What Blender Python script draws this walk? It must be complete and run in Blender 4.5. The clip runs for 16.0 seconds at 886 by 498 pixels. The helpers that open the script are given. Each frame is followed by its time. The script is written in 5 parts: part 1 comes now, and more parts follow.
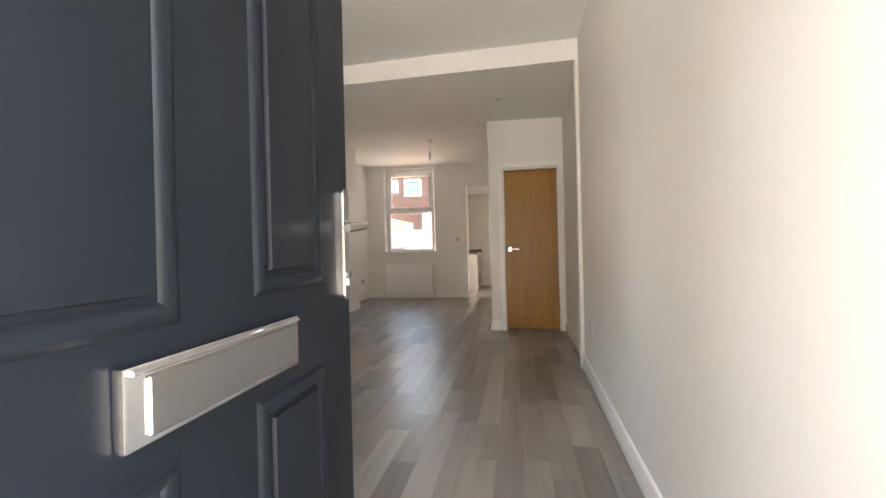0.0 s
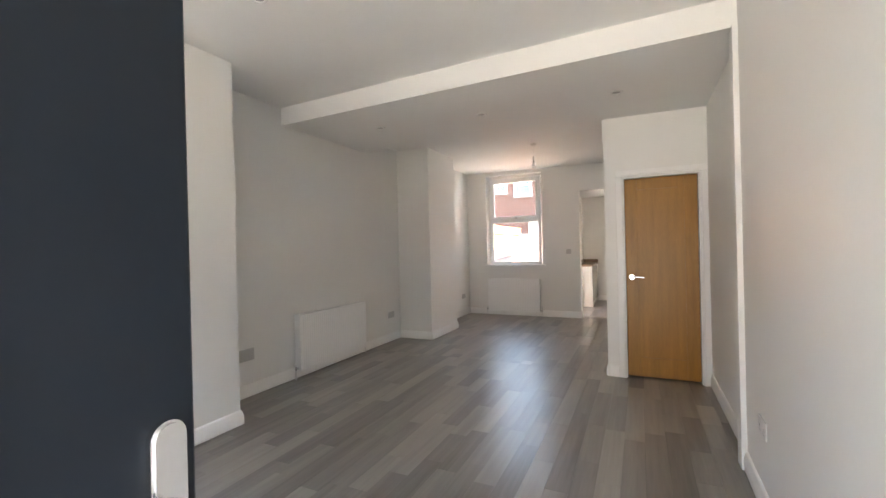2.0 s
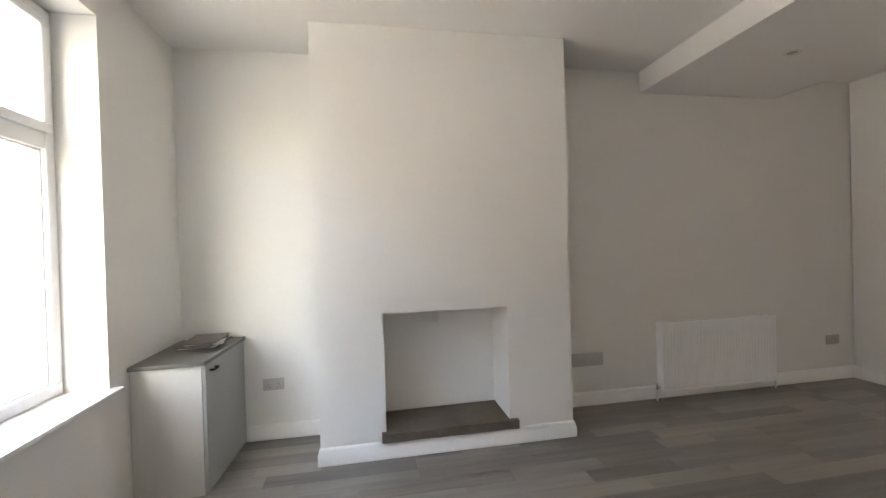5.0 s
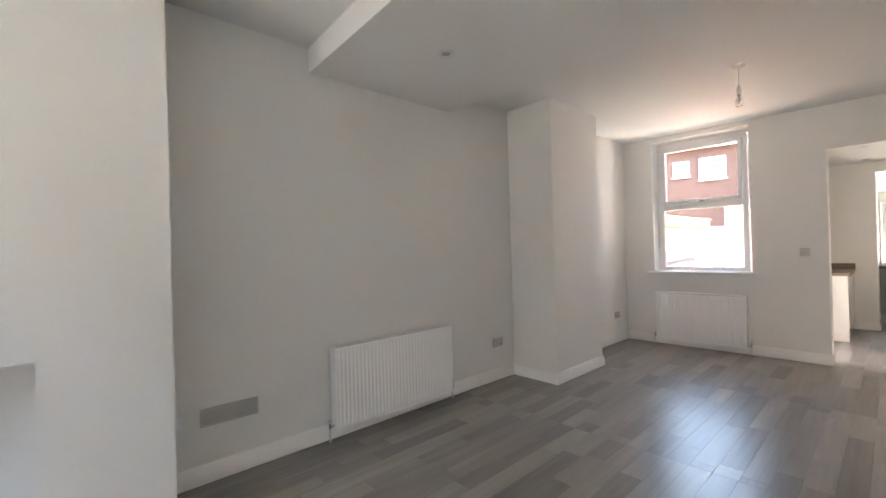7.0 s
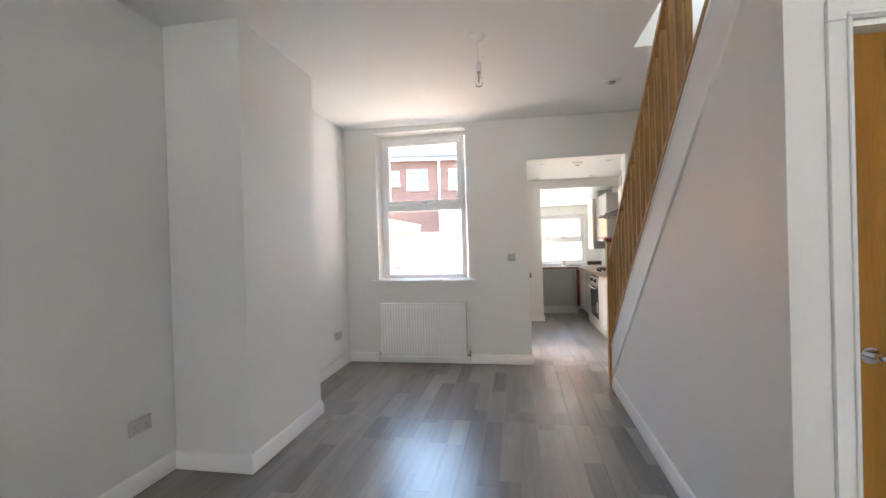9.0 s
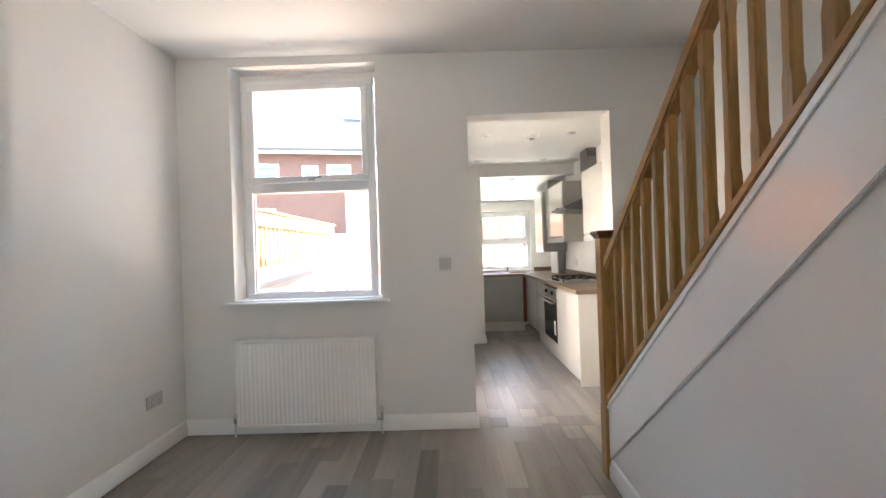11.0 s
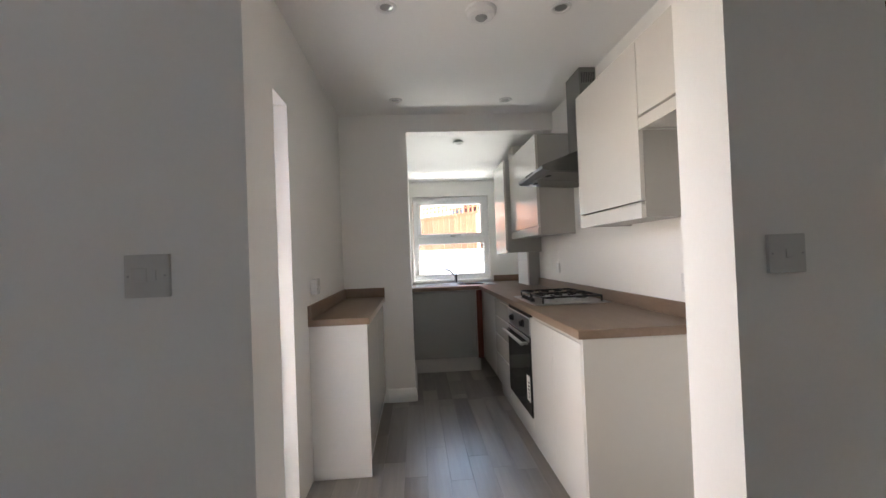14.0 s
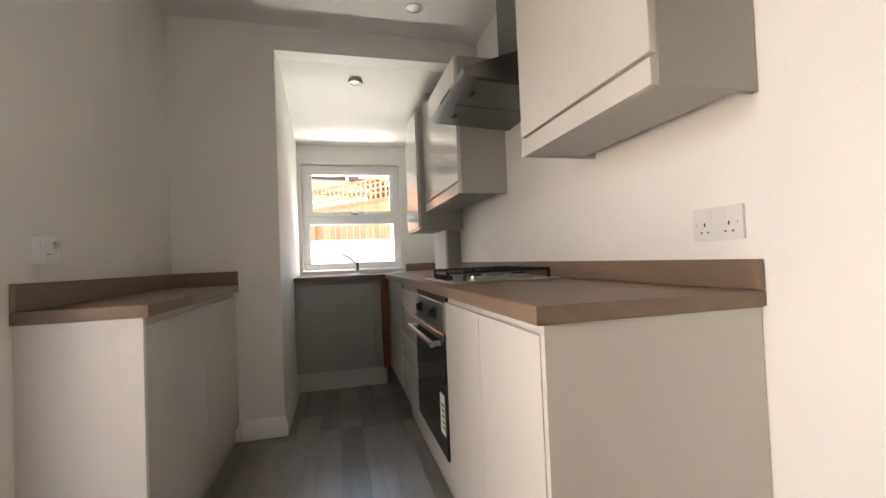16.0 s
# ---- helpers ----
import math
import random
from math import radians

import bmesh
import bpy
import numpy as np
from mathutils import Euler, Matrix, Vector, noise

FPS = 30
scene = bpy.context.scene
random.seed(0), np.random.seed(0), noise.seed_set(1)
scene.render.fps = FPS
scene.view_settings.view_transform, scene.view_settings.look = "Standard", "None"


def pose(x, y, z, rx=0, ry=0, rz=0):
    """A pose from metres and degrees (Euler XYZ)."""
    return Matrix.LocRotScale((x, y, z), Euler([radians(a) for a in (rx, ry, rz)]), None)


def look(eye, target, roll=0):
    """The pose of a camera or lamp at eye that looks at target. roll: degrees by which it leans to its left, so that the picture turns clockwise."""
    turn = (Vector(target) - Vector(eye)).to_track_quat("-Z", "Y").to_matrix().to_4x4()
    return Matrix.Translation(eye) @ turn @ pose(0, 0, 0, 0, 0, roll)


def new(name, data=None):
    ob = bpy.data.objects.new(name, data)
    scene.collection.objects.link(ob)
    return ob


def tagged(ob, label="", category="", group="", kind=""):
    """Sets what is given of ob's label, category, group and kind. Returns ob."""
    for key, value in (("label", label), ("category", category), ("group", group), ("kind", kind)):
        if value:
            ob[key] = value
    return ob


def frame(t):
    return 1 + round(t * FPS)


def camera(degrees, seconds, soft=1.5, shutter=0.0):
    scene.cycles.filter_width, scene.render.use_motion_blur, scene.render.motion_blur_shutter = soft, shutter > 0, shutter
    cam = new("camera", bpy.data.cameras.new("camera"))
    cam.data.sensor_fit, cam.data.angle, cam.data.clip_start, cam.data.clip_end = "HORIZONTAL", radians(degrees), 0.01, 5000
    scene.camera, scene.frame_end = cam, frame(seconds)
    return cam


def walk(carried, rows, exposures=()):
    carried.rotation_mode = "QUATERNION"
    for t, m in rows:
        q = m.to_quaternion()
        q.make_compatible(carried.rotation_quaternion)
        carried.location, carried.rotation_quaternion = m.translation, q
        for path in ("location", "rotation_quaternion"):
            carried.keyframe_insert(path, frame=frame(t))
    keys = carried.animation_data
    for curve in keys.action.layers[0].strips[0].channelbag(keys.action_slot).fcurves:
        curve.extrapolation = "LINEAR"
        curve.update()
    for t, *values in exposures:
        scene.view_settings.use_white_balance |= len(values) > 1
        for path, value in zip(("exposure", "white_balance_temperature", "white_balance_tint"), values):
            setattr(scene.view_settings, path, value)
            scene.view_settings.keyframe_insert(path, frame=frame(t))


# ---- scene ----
cam = camera(93.7, 16.0)
PATH = [
    (0, (1.088, 0.057, 1.042), (0.741, 2.027, 1.039), -1.4),
    (0.5, (1.049, 0.255, 1.135), (0.641, 2.213, 1.135), -1.1),
    (1, (1.065, 0.399, 1.199), (0.593, 2.343, 1.201), -1.3),
    (1.5, (1.099, 0.610, 1.265), (0.550, 2.533, 1.267), -1.4),
    (2, (1.097, 0.749, 1.347), (0.237, 2.555, 1.343), -1.4),
    (2.5, (1.034, 0.939, 1.333), (-0.192, 2.519, 1.325), -1.5),
    (3, (0.963, 1.116, 1.351), (-0.623, 2.334, 1.332), -1.4),
    (3.2, (0.953, 1.113, 1.366), (-0.752, 2.158, 1.345), -1.6),
    (5.3, (0.983, 1.712, 1.394), (-0.985, 2.072, 1.376), -1.6),
    (5.5, (0.972, 1.81, 1.376), (-0.976, 2.265, 1.371), -1.6),
    (6, (0.886, 2.057, 1.332), (-0.964, 2.817, 1.342), -1.7),
    (6.5, (0.756, 2.345, 1.357), (-0.938, 3.408, 1.363), -1.6),
    (7, (0.579, 2.609, 1.359), (-0.895, 3.96, 1.366), -1.6),
    (7.5, (0.33, 2.876, 1.367), (-0.861, 4.482, 1.375), -1.5),
    (8, (0.184, 3.165, 1.345), (-0.692, 4.963, 1.354), -1.5),
    (8.5, (0.07, 3.508, 1.369), (-0.513, 5.421, 1.368), -1.7),
    (9, (-0.041, 3.869, 1.384), (-0.393, 5.838, 1.37), -1.7),
    (9.5, (-0.096, 4.211, 1.374), (-0.296, 6.2, 1.364), -1.8),
    (11.8, (0.0, 6.246, 1.315), (0.009, 8.246, 1.331), -2.1),
    (12, (0.033, 6.376, 1.309), (0.059, 8.376, 1.33), -2.2),
    (12.5, (0.124, 6.77, 1.333), (0.192, 8.769, 1.357), -2.2),
    (13, (0.23, 7.099, 1.303), (0.332, 9.096, 1.331), -2.3),
    (13.5, (0.342, 7.443, 1.282), (0.462, 9.44, 1.313), -2.4),
    (14, (0.433, 7.81, 1.251), (0.567, 9.805, 1.281), -2.2),
    (14.5, (0.515, 8.139, 1.223), (0.668, 10.133, 1.262), -2.4),
    (15, (0.615, 8.409, 1.137), (0.827, 10.398, 1.182), -2.4),
    (15.5, (0.733, 8.626, 1.066), (1.056, 10.599, 1.113), -2.4),
    (16, (0.723, 8.759, 1.014), (1.218, 10.696, 1.064), -2.3),
]
walk(cam, [(t, look(eye, target, roll)) for t, eye, target, roll in PATH],
     [(0.0, 4.52, 8400, 10), (1.0, 4.75, 8000, 10), (1.5, 4.8, 7900, 10), (2.5, 4.85, 7500, 9), (3.0, 4.65, 7650, 10), (5.5, 4.53, 7950, 11), (6.3, 4.7, 7600, 10),
      (7.2, 5.0, 7300, 9), (9.0, 5.05, 6800, 6), (9.7, 5.0, 6800, 7), (11.8, 4.61, 7400, 6), (12.5, 4.19, 7800, 10), (13.0, 4.06, 8000, 10),
      (13.5, 4.1, 8700, 9), (14.0, 3.96, 6500, 7), (14.5, 3.85, 6900, 7), (15.0, 3.40, 8100, 10), (15.5, 3.65, 8500, 10), (16.0, 4.0, 7200, 9)])

# ---------------- light ----------------
world = bpy.data.worlds.new("world")
scene.world = world
world.use_nodes = True
wn = world.node_tree.nodes
sky = wn.new("ShaderNodeTexSky")
sky.sky_type, sky.sun_disc = "NISHITA", False
SUN_EL, SUN_AZ = radians(42), radians(79)      # azimuth from +y towards +x
sky.sun_elevation, sky.sun_rotation = SUN_EL, SUN_AZ
sky.dust_density, sky.ozone_density = 2.0, 1.0
wn["Background"].inputs["Strength"].default_value = 0.15
world.node_tree.links.new(sky.outputs[0], wn["Background"].inputs["Color"])
sun = new("sun", bpy.data.lights.new("sun", "SUN"))
sun.data.energy, sun.data.angle, sun.data.color = 2.4, radians(0.6), (1.0, 0.94, 0.86)
to_sun = Vector((math.sin(SUN_AZ) * math.cos(SUN_EL), math.cos(SUN_AZ) * math.cos(SUN_EL), math.sin(SUN_EL)))
sun.matrix_world = look((0, 0, 30), Vector((0, 0, 30)) - to_sun)


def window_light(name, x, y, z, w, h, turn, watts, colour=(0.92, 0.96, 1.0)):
    """An added area lamp that stands in for daylight at an opening."""
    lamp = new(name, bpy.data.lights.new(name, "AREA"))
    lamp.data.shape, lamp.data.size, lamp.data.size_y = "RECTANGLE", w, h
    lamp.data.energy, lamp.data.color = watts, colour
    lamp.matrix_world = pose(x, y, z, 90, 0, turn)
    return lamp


window_light("window_light_front", -0.58, -0.12, 1.66, 1.5, 1.75, 0, 0.2)
window_light("door_light_front", 1.10, -0.32, 1.05, 0.80, 1.9, 0, 0.95)
# added stairwell fill as upstairs daylight, in an unseen doorway made for it
window_light("stairwell_fill_light", 0.79, 6.125, 4.17, 0.70, 1.90, -90, 0.35, (1.0, 0.95, 0.90))
# added lamp hidden in the open back door's opening, standing for daylight
lamp = window_light("door_light_back", -0.40, 9.20, 1.0, 0.20, 1.7, -90, 0.95, (1.0, 0.86, 0.76))
lamp.data.spread = radians(105)
# added lamps under the sills outside, for yard light thrown up through rear windows
lamp = window_light("under_sill_lamp_back", -1.14, 9.15, 0.80, 1.0, 0.34, 0, 2.0, (1.0, 0.86, 0.79))
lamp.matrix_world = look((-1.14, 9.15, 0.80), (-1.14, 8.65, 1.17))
lamp = window_light("under_sill_lamp_kitchen", 0.88, 13.30, 0.72, 0.9, 0.32, 0, 3.6, (1.0, 0.98, 0.93))
lamp.matrix_world = look((0.88, 13.30, 0.72), (0.88, 12.80, 1.14))

# ---------------- materials ----------------


def mat(name, colour, rough=0.5, metal=0.0, vary=0.06, scale=3.0, grain=60.0, bump=0.15, depth=0.001, spec=0.5, stretch=(1, 1, 1), rnd=0.0, island=False):
    """A surface with blotches at two scales, fine relief and uneven gloss; rnd: change of tone from piece to piece."""
    m = bpy.data.materials.new(name)
    m.use_nodes = True
    n, l = m.node_tree.nodes, m.node_tree.links
    p = n["Principled BSDF"]
    p.inputs["Metallic"].default_value = metal
    p.inputs["Specular IOR Level"].default_value = spec
    co = n.new("ShaderNodeTexCoord")
    mp = n.new("ShaderNodeMapping")
    mp.inputs["Scale"].default_value = stretch
    l.new(co.outputs["Object"], mp.inputs["Vector"])
    big = n.new("ShaderNodeTexNoise")
    big.inputs["Scale"].default_value, big.inputs["Detail"].default_value = scale, 4
    fine = n.new("ShaderNodeTexNoise")
    fine.inputs["Scale"].default_value, fine.inputs["Detail"].default_value = grain, 6
    l.new(mp.outputs[0], big.inputs["Vector"])
    l.new(mp.outputs[0], fine.inputs["Vector"])
    mix = n.new("ShaderNodeMath")
    mix.operation = "MULTIPLY_ADD"
    mix.inputs[1].default_value = 0.45
    l.new(fine.outputs["Fac"], mix.inputs[0])
    half = n.new("ShaderNodeMath")
    half.operation = "MULTIPLY"
    half.inputs[1].default_value = 0.55
    l.new(big.outputs["Fac"], half.inputs[0])
    l.new(half.outputs[0], mix.inputs[2])
    ramp = n.new("ShaderNodeMapRange")
    ramp.inputs["From Min"].default_value, ramp.inputs["From Max"].default_value = 0.3, 0.7
    ramp.inputs["To Min"].default_value, ramp.inputs["To Max"].default_value = 1 - vary, 1 + vary
    l.new(mix.outputs[0], ramp.inputs["Value"])
    tone = ramp.outputs[0]
    if rnd:
        info = n.new("ShaderNodeNewGeometry" if island else "ShaderNodeObjectInfo")
        rr = n.new("ShaderNodeMapRange")
        rr.inputs["To Min"].default_value, rr.inputs["To Max"].default_value = 1 - rnd, 1 + rnd
        l.new(info.outputs["Random Per Island" if island else "Random"], rr.inputs["Value"])
        mul = n.new("ShaderNodeMath")
        mul.operation = "MULTIPLY"
        l.new(tone, mul.inputs[0])
        l.new(rr.outputs[0], mul.inputs[1])
        tone = mul.outputs[0]
    sc = n.new("ShaderNodeVectorMath")
    sc.operation = "SCALE"
    sc.inputs[0].default_value = colour
    l.new(tone, sc.inputs["Scale"])
    l.new(sc.outputs[0], p.inputs["Base Color"])
    ro = n.new("ShaderNodeMapRange")
    ro.inputs["To Min"].default_value, ro.inputs["To Max"].default_value = max(0.02, rough * 0.8), min(1, rough * 1.2)
    l.new(fine.outputs["Fac"], ro.inputs["Value"])
    l.new(ro.outputs[0], p.inputs["Roughness"])
    if bump:
        b = n.new("ShaderNodeBump")
        b.inputs["Strength"].default_value, b.inputs["Distance"].default_value = bump, depth
        l.new(mix.outputs[0], b.inputs["Height"])
        l.new(b.outputs[0], p.inputs["Normal"])
    return m



def stave_mat(name, island):
    """Printed grey laminate: each stave has its own tone, with long streaks, short grain lines and a worn satin gloss."""
    m = bpy.data.materials.new(name)
    m.use_nodes = True
    n, l = m.node_tree.nodes, m.node_tree.links
    p = n["Principled BSDF"]
    geo = n.new("ShaderNodeNewGeometry")
    info = geo if island else n.new("ShaderNodeObjectInfo")
    own = info.outputs["Random Per Island" if island else "Random"]
    push = n.new("ShaderNodeCombineXYZ")
    far = n.new("ShaderNodeMath")
    far.operation = "MULTIPLY"
    far.inputs[1].default_value = 37.0
    l.new(own, far.inputs[0])
    l.new(far.outputs[0], push.inputs["Z"])
    add = n.new("ShaderNodeVectorMath")
    l.new(geo.outputs["Position"], add.inputs[0])
    l.new(push.outputs[0], add.inputs[1])
    total = None
    for scale, stretch, amount in ((1.0, (10.0, 0.9, 1), 0.20), (1.0, (34.0, 1.6, 1), 0.12), (1.0, (130.0, 5.0, 1), 0.06)):
        mp, tex, mr = n.new("ShaderNodeMapping"), n.new("ShaderNodeTexNoise"), n.new("ShaderNodeMapRange")
        mp.inputs["Scale"].default_value = stretch
        tex.inputs["Scale"].default_value, tex.inputs["Detail"].default_value = scale, 3
        l.new(add.outputs[0], mp.inputs["Vector"])
        l.new(mp.outputs[0], tex.inputs["Vector"])
        mr.inputs["From Min"].default_value, mr.inputs["From Max"].default_value = 0.25, 0.75
        mr.inputs["To Min"].default_value, mr.inputs["To Max"].default_value = -amount, amount
        l.new(tex.outputs["Fac"], mr.inputs["Value"])
        if total is None:
            total = mr.outputs[0]
        else:
            plus = n.new("ShaderNodeMath")
            l.new(total, plus.inputs[0])
            l.new(mr.outputs[0], plus.inputs[1])
            total = plus.outputs[0]
    tone = n.new("ShaderNodeMapRange")
    tone.inputs["To Min"].default_value, tone.inputs["To Max"].default_value = 0.16, 0.84
    l.new(own, tone.inputs["Value"])
    both = n.new("ShaderNodeMath")
    l.new(tone.outputs[0], both.inputs[0])
    l.new(total, both.inputs[1])
    shade = n.new("ShaderNodeMapRange")
    shade.inputs["To Min"].default_value, shade.inputs["To Max"].default_value = 0.50, 1.50
    shade.clamp = False
    l.new(both.outputs[0], shade.inputs["Value"])
    sc = n.new("ShaderNodeVectorMath")
    sc.operation = "SCALE"
    sc.inputs[0].default_value = (0.232, 0.205, 0.180)
    l.new(shade.outputs[0], sc.inputs["Scale"])
    l.new(sc.outputs[0], p.inputs["Base Color"])
    p.inputs["Specular IOR Level"].default_value = 1.0
    p.inputs["Roughness"].default_value = 0.31
    return m


M_WALL = mat("wall_paint", (0.83, 0.823, 0.797), 0.5, vary=0.02, scale=1.4, grain=90, bump=0.25, depth=0.0012)
M_CEIL = mat("ceiling_paint", (0.82, 0.815, 0.80), 0.7, vary=0.02, scale=1.1, grain=70, bump=0.25, depth=0.0015)
M_TRIM = mat("trim_gloss", (0.92, 0.915, 0.90), 0.25, vary=0.02, scale=3, grain=40, bump=0.1)
M_UPVC = mat("white_upvc", (0.87, 0.88, 0.89), 0.22, vary=0.015, scale=4, grain=50, bump=0.05)
M_RAD = mat("radiator_enamel", (0.93, 0.93, 0.92), 0.25, vary=0.015, scale=4, grain=60, bump=0.05)
M_PLASTIC = mat("white_plastic", (0.72, 0.72, 0.71), 0.3, vary=0.01, scale=8, grain=80, bump=0.03)
M_SATIN = mat("satin_plate", (0.55, 0.545, 0.53), 0.4, vary=0.02, scale=8, grain=80, bump=0.03)
M_CHROME = mat("chrome", (0.75, 0.75, 0.76), 0.12, metal=1, vary=0.03, scale=8, grain=120, bump=0.02)
M_STEEL = mat("brushed_steel", (0.40, 0.40, 0.40), 0.32, metal=1, vary=0.06, scale=6, grain=60, bump=0.08, stretch=(1, 14, 14))
M_HOOD = mat("hood_steel", (0.21, 0.21, 0.205), 0.36, metal=1, vary=0.08, scale=6, grain=60, bump=0.08, stretch=(1, 14, 14))
M_DOOR = mat("navy_grey_door_skin", (0.0075, 0.0112, 0.0168), 0.38, vary=0.03, scale=2, grain=6, bump=0.0, depth=0.0005, stretch=(3, 3, 1), spec=0.26)
M_DOORIN = mat("white_door_skin", (0.82, 0.82, 0.82), 0.3, vary=0.02, scale=4, grain=40, bump=0.1)
M_OAK = mat("oak_veneer", (0.36, 0.168, 0.022), 0.38, vary=0.22, scale=2.2, grain=26, bump=0.12, depth=0.0006, stretch=(9, 9, 0.6))
M_PINE = mat("varnished_pine", (0.38, 0.198, 0.058), 0.32, vary=0.36, scale=3, grain=20, bump=0.12, depth=0.0006, stretch=(8, 8, 0.8))
M_PINERAIL = mat("varnished_pine_rail", (0.39, 0.203, 0.060), 0.32, vary=0.36, scale=3, grain=20, bump=0.12, depth=0.0006, stretch=(8, 0.8, 4))
M_NEWELCAP = mat("dark_varnished_cap", (0.16, 0.06, 0.02), 0.3, vary=0.25, scale=4, grain=24, bump=0.1)
M_PLANK = stave_mat("grey_laminate_stave", False)
M_PLANKS = stave_mat("grey_laminate_staves", True)
M_BED = mat("floor_underlay", (0.05, 0.045, 0.04), 0.8)
M_SLATE = mat("grey_hearth_slab", (0.125, 0.102, 0.080), 0.7, vary=0.35, scale=5, grain=30, bump=0.6, depth=0.004)
M_UNIT = mat("gloss_light_grey_unit", (0.60, 0.585, 0.55), 0.10, vary=0.015, scale=2, grain=30, bump=0.02)
M_CARC = mat("unit_carcass_grey", (0.36, 0.35, 0.325), 0.38, vary=0.02, scale=3, grain=70, bump=0.04)
M_PANELW = mat("white_end_panel", (0.72, 0.71, 0.69), 0.35, vary=0.02, scale=3, grain=60, bump=0.04)
M_TOP = mat("brown_laminate_worktop", (0.215, 0.150, 0.105), 0.42, vary=0.16, scale=4, grain=34, bump=0.10, depth=0.0005, stretch=(5, 1, 5))
M_FILLER = mat("raw_brown_board", (0.15, 0.035, 0.018), 0.6, vary=0.25, scale=6, grain=50, bump=0.2)
M_BLACK = mat("black_enamel", (0.012, 0.012, 0.013), 0.5, vary=0.15, scale=8, grain=80, bump=0.1, spec=0.25)
M_OVENGLASS = mat("oven_black_glass", (0.010, 0.010, 0.011), 0.05, vary=0.1, scale=3, grain=20, bump=0.0)
M_GREYPLASTIC = mat("grey_plastic", (0.30, 0.30, 0.30), 0.4, vary=0.04, scale=8, grain=60, bump=0.05)
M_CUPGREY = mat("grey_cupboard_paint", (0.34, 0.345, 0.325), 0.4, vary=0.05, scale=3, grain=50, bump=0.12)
M_CUPTOP = mat("dark_grey_cupboard_top", (0.14, 0.135, 0.125), 0.45, vary=0.15, scale=5, grain=40, bump=0.15)
M_PAPER = mat("paper", (0.7, 0.69, 0.66), 0.6, vary=0.04, scale=8, grain=80, bump=0.05)
M_PAPERDARK = mat("printed_paper", (0.10, 0.09, 0.09), 0.4, vary=0.3, scale=14, grain=60, bump=0.02)
M_GASKET = mat("black_gasket", (0.02, 0.02, 0.02), 0.6)
M_BRICK = mat("red_brick", (0.26, 0.085, 0.055), 0.85, vary=0.25, scale=3, grain=30, bump=0.5, depth=0.004, rnd=0.15)
M_SLATEROOF = mat("grey_roof_slate", (0.045, 0.045, 0.047), 0.95, vary=0.15, scale=2, grain=20, bump=0.3, depth=0.004, spec=0.05)
M_TILEROOF = mat("grey_pantile", (0.07, 0.066, 0.055), 0.95, vary=0.2, scale=3, grain=30, bump=0.3, depth=0.004, spec=0.05)
M_FENCE = mat("orange_fence_timber", (0.60, 0.235, 0.115), 0.85, vary=0.22, scale=3, grain=24, bump=0.3, depth=0.002, stretch=(8, 8, 1), rnd=0.12)
M_RENDER = mat("pale_render", (0.52, 0.49, 0.45), 0.85, vary=0.1, scale=2, grain=40, bump=0.4, depth=0.004)
M_CONC = mat("concrete", (0.22, 0.21, 0.20), 0.85, vary=0.18, scale=2, grain=40, bump=0.5, depth=0.004)
M_GROUND = mat("yard_ground", (0.42, 0.40, 0.37), 0.9, vary=0.2, scale=0.6, grain=25, bump=0.5, depth=0.006)
M_LEAF = mat("leaf_green", (0.10, 0.14, 0.04), 0.6, vary=0.3, scale=9, grain=40, bump=0.1)


def glass_mat(name, rough=0.0, tint=(1, 1, 1)):
    m = bpy.data.materials.new(name)
    m.use_nodes = True
    p = m.node_tree.nodes["Principled BSDF"]
    p.inputs["Base Color"].default_value = (*tint, 1)
    p.inputs["Roughness"].default_value = rough
    p.inputs["Transmission Weight"].default_value = 1.0
    p.inputs["IOR"].default_value = 1.45
    return m


def pane_mat(name):
    """Thin clear sheet: light goes straight through, with a gloss that grows at a glance."""
    m = bpy.data.materials.new(name)
    m.use_nodes = True
    n, l = m.node_tree.nodes, m.node_tree.links
    n.remove(n["Principled BSDF"])
    clear, gloss, fres, mix = n.new("ShaderNodeBsdfTransparent"), n.new("ShaderNodeBsdfGlossy"), n.new("ShaderNodeLayerWeight"), n.new("ShaderNodeMixShader")
    clear.inputs["Color"].default_value = (0.98, 0.99, 0.985, 1)
    gloss.inputs["Roughness"].default_value = 0.02
    fres.inputs["Blend"].default_value = 0.12
    fall = n.new("ShaderNodeMath")
    fall.operation = "MULTIPLY_ADD"
    fall.inputs[1].default_value, fall.inputs[2].default_value = 0.8, 0.03
    l.new(fres.outputs["Facing"], fall.inputs[0])
    l.new(fall.outputs[0], mix.inputs[0])
    l.new(clear.outputs[0], mix.inputs[1])
    l.new(gloss.outputs[0], mix.inputs[2])
    l.new(mix.outputs[0], n["Material Output"].inputs["Surface"])
    return m


M_GLASS = pane_mat("window_glass")
M_FROST = glass_mat("obscured_glass", 0.6, (0.95, 0.96, 0.95))
M_BULB = glass_mat("bulb_glass", 0.0)

# ---------------- building helpers ----------------
ORIGIN = {}


def box(bm, x0, y0, z0, x1, y1, z1, bevel=0.0, seg=1):
    made = bmesh.ops.create_cube(bm, size=1.0)["verts"]
    for v in made:
        v.co = Vector((x0 + (v.co.x + 0.5) * (x1 - x0), y0 + (v.co.y + 0.5) * (y1 - y0), z0 + (v.co.z + 0.5) * (z1 - z0)))
    if bevel:
        edges = list({e for v in made for e in v.link_edges})
        bmesh.ops.bevel(bm, geom=edges, offset=bevel, segments=seg, affect="EDGES", profile=0.7)
    return bm


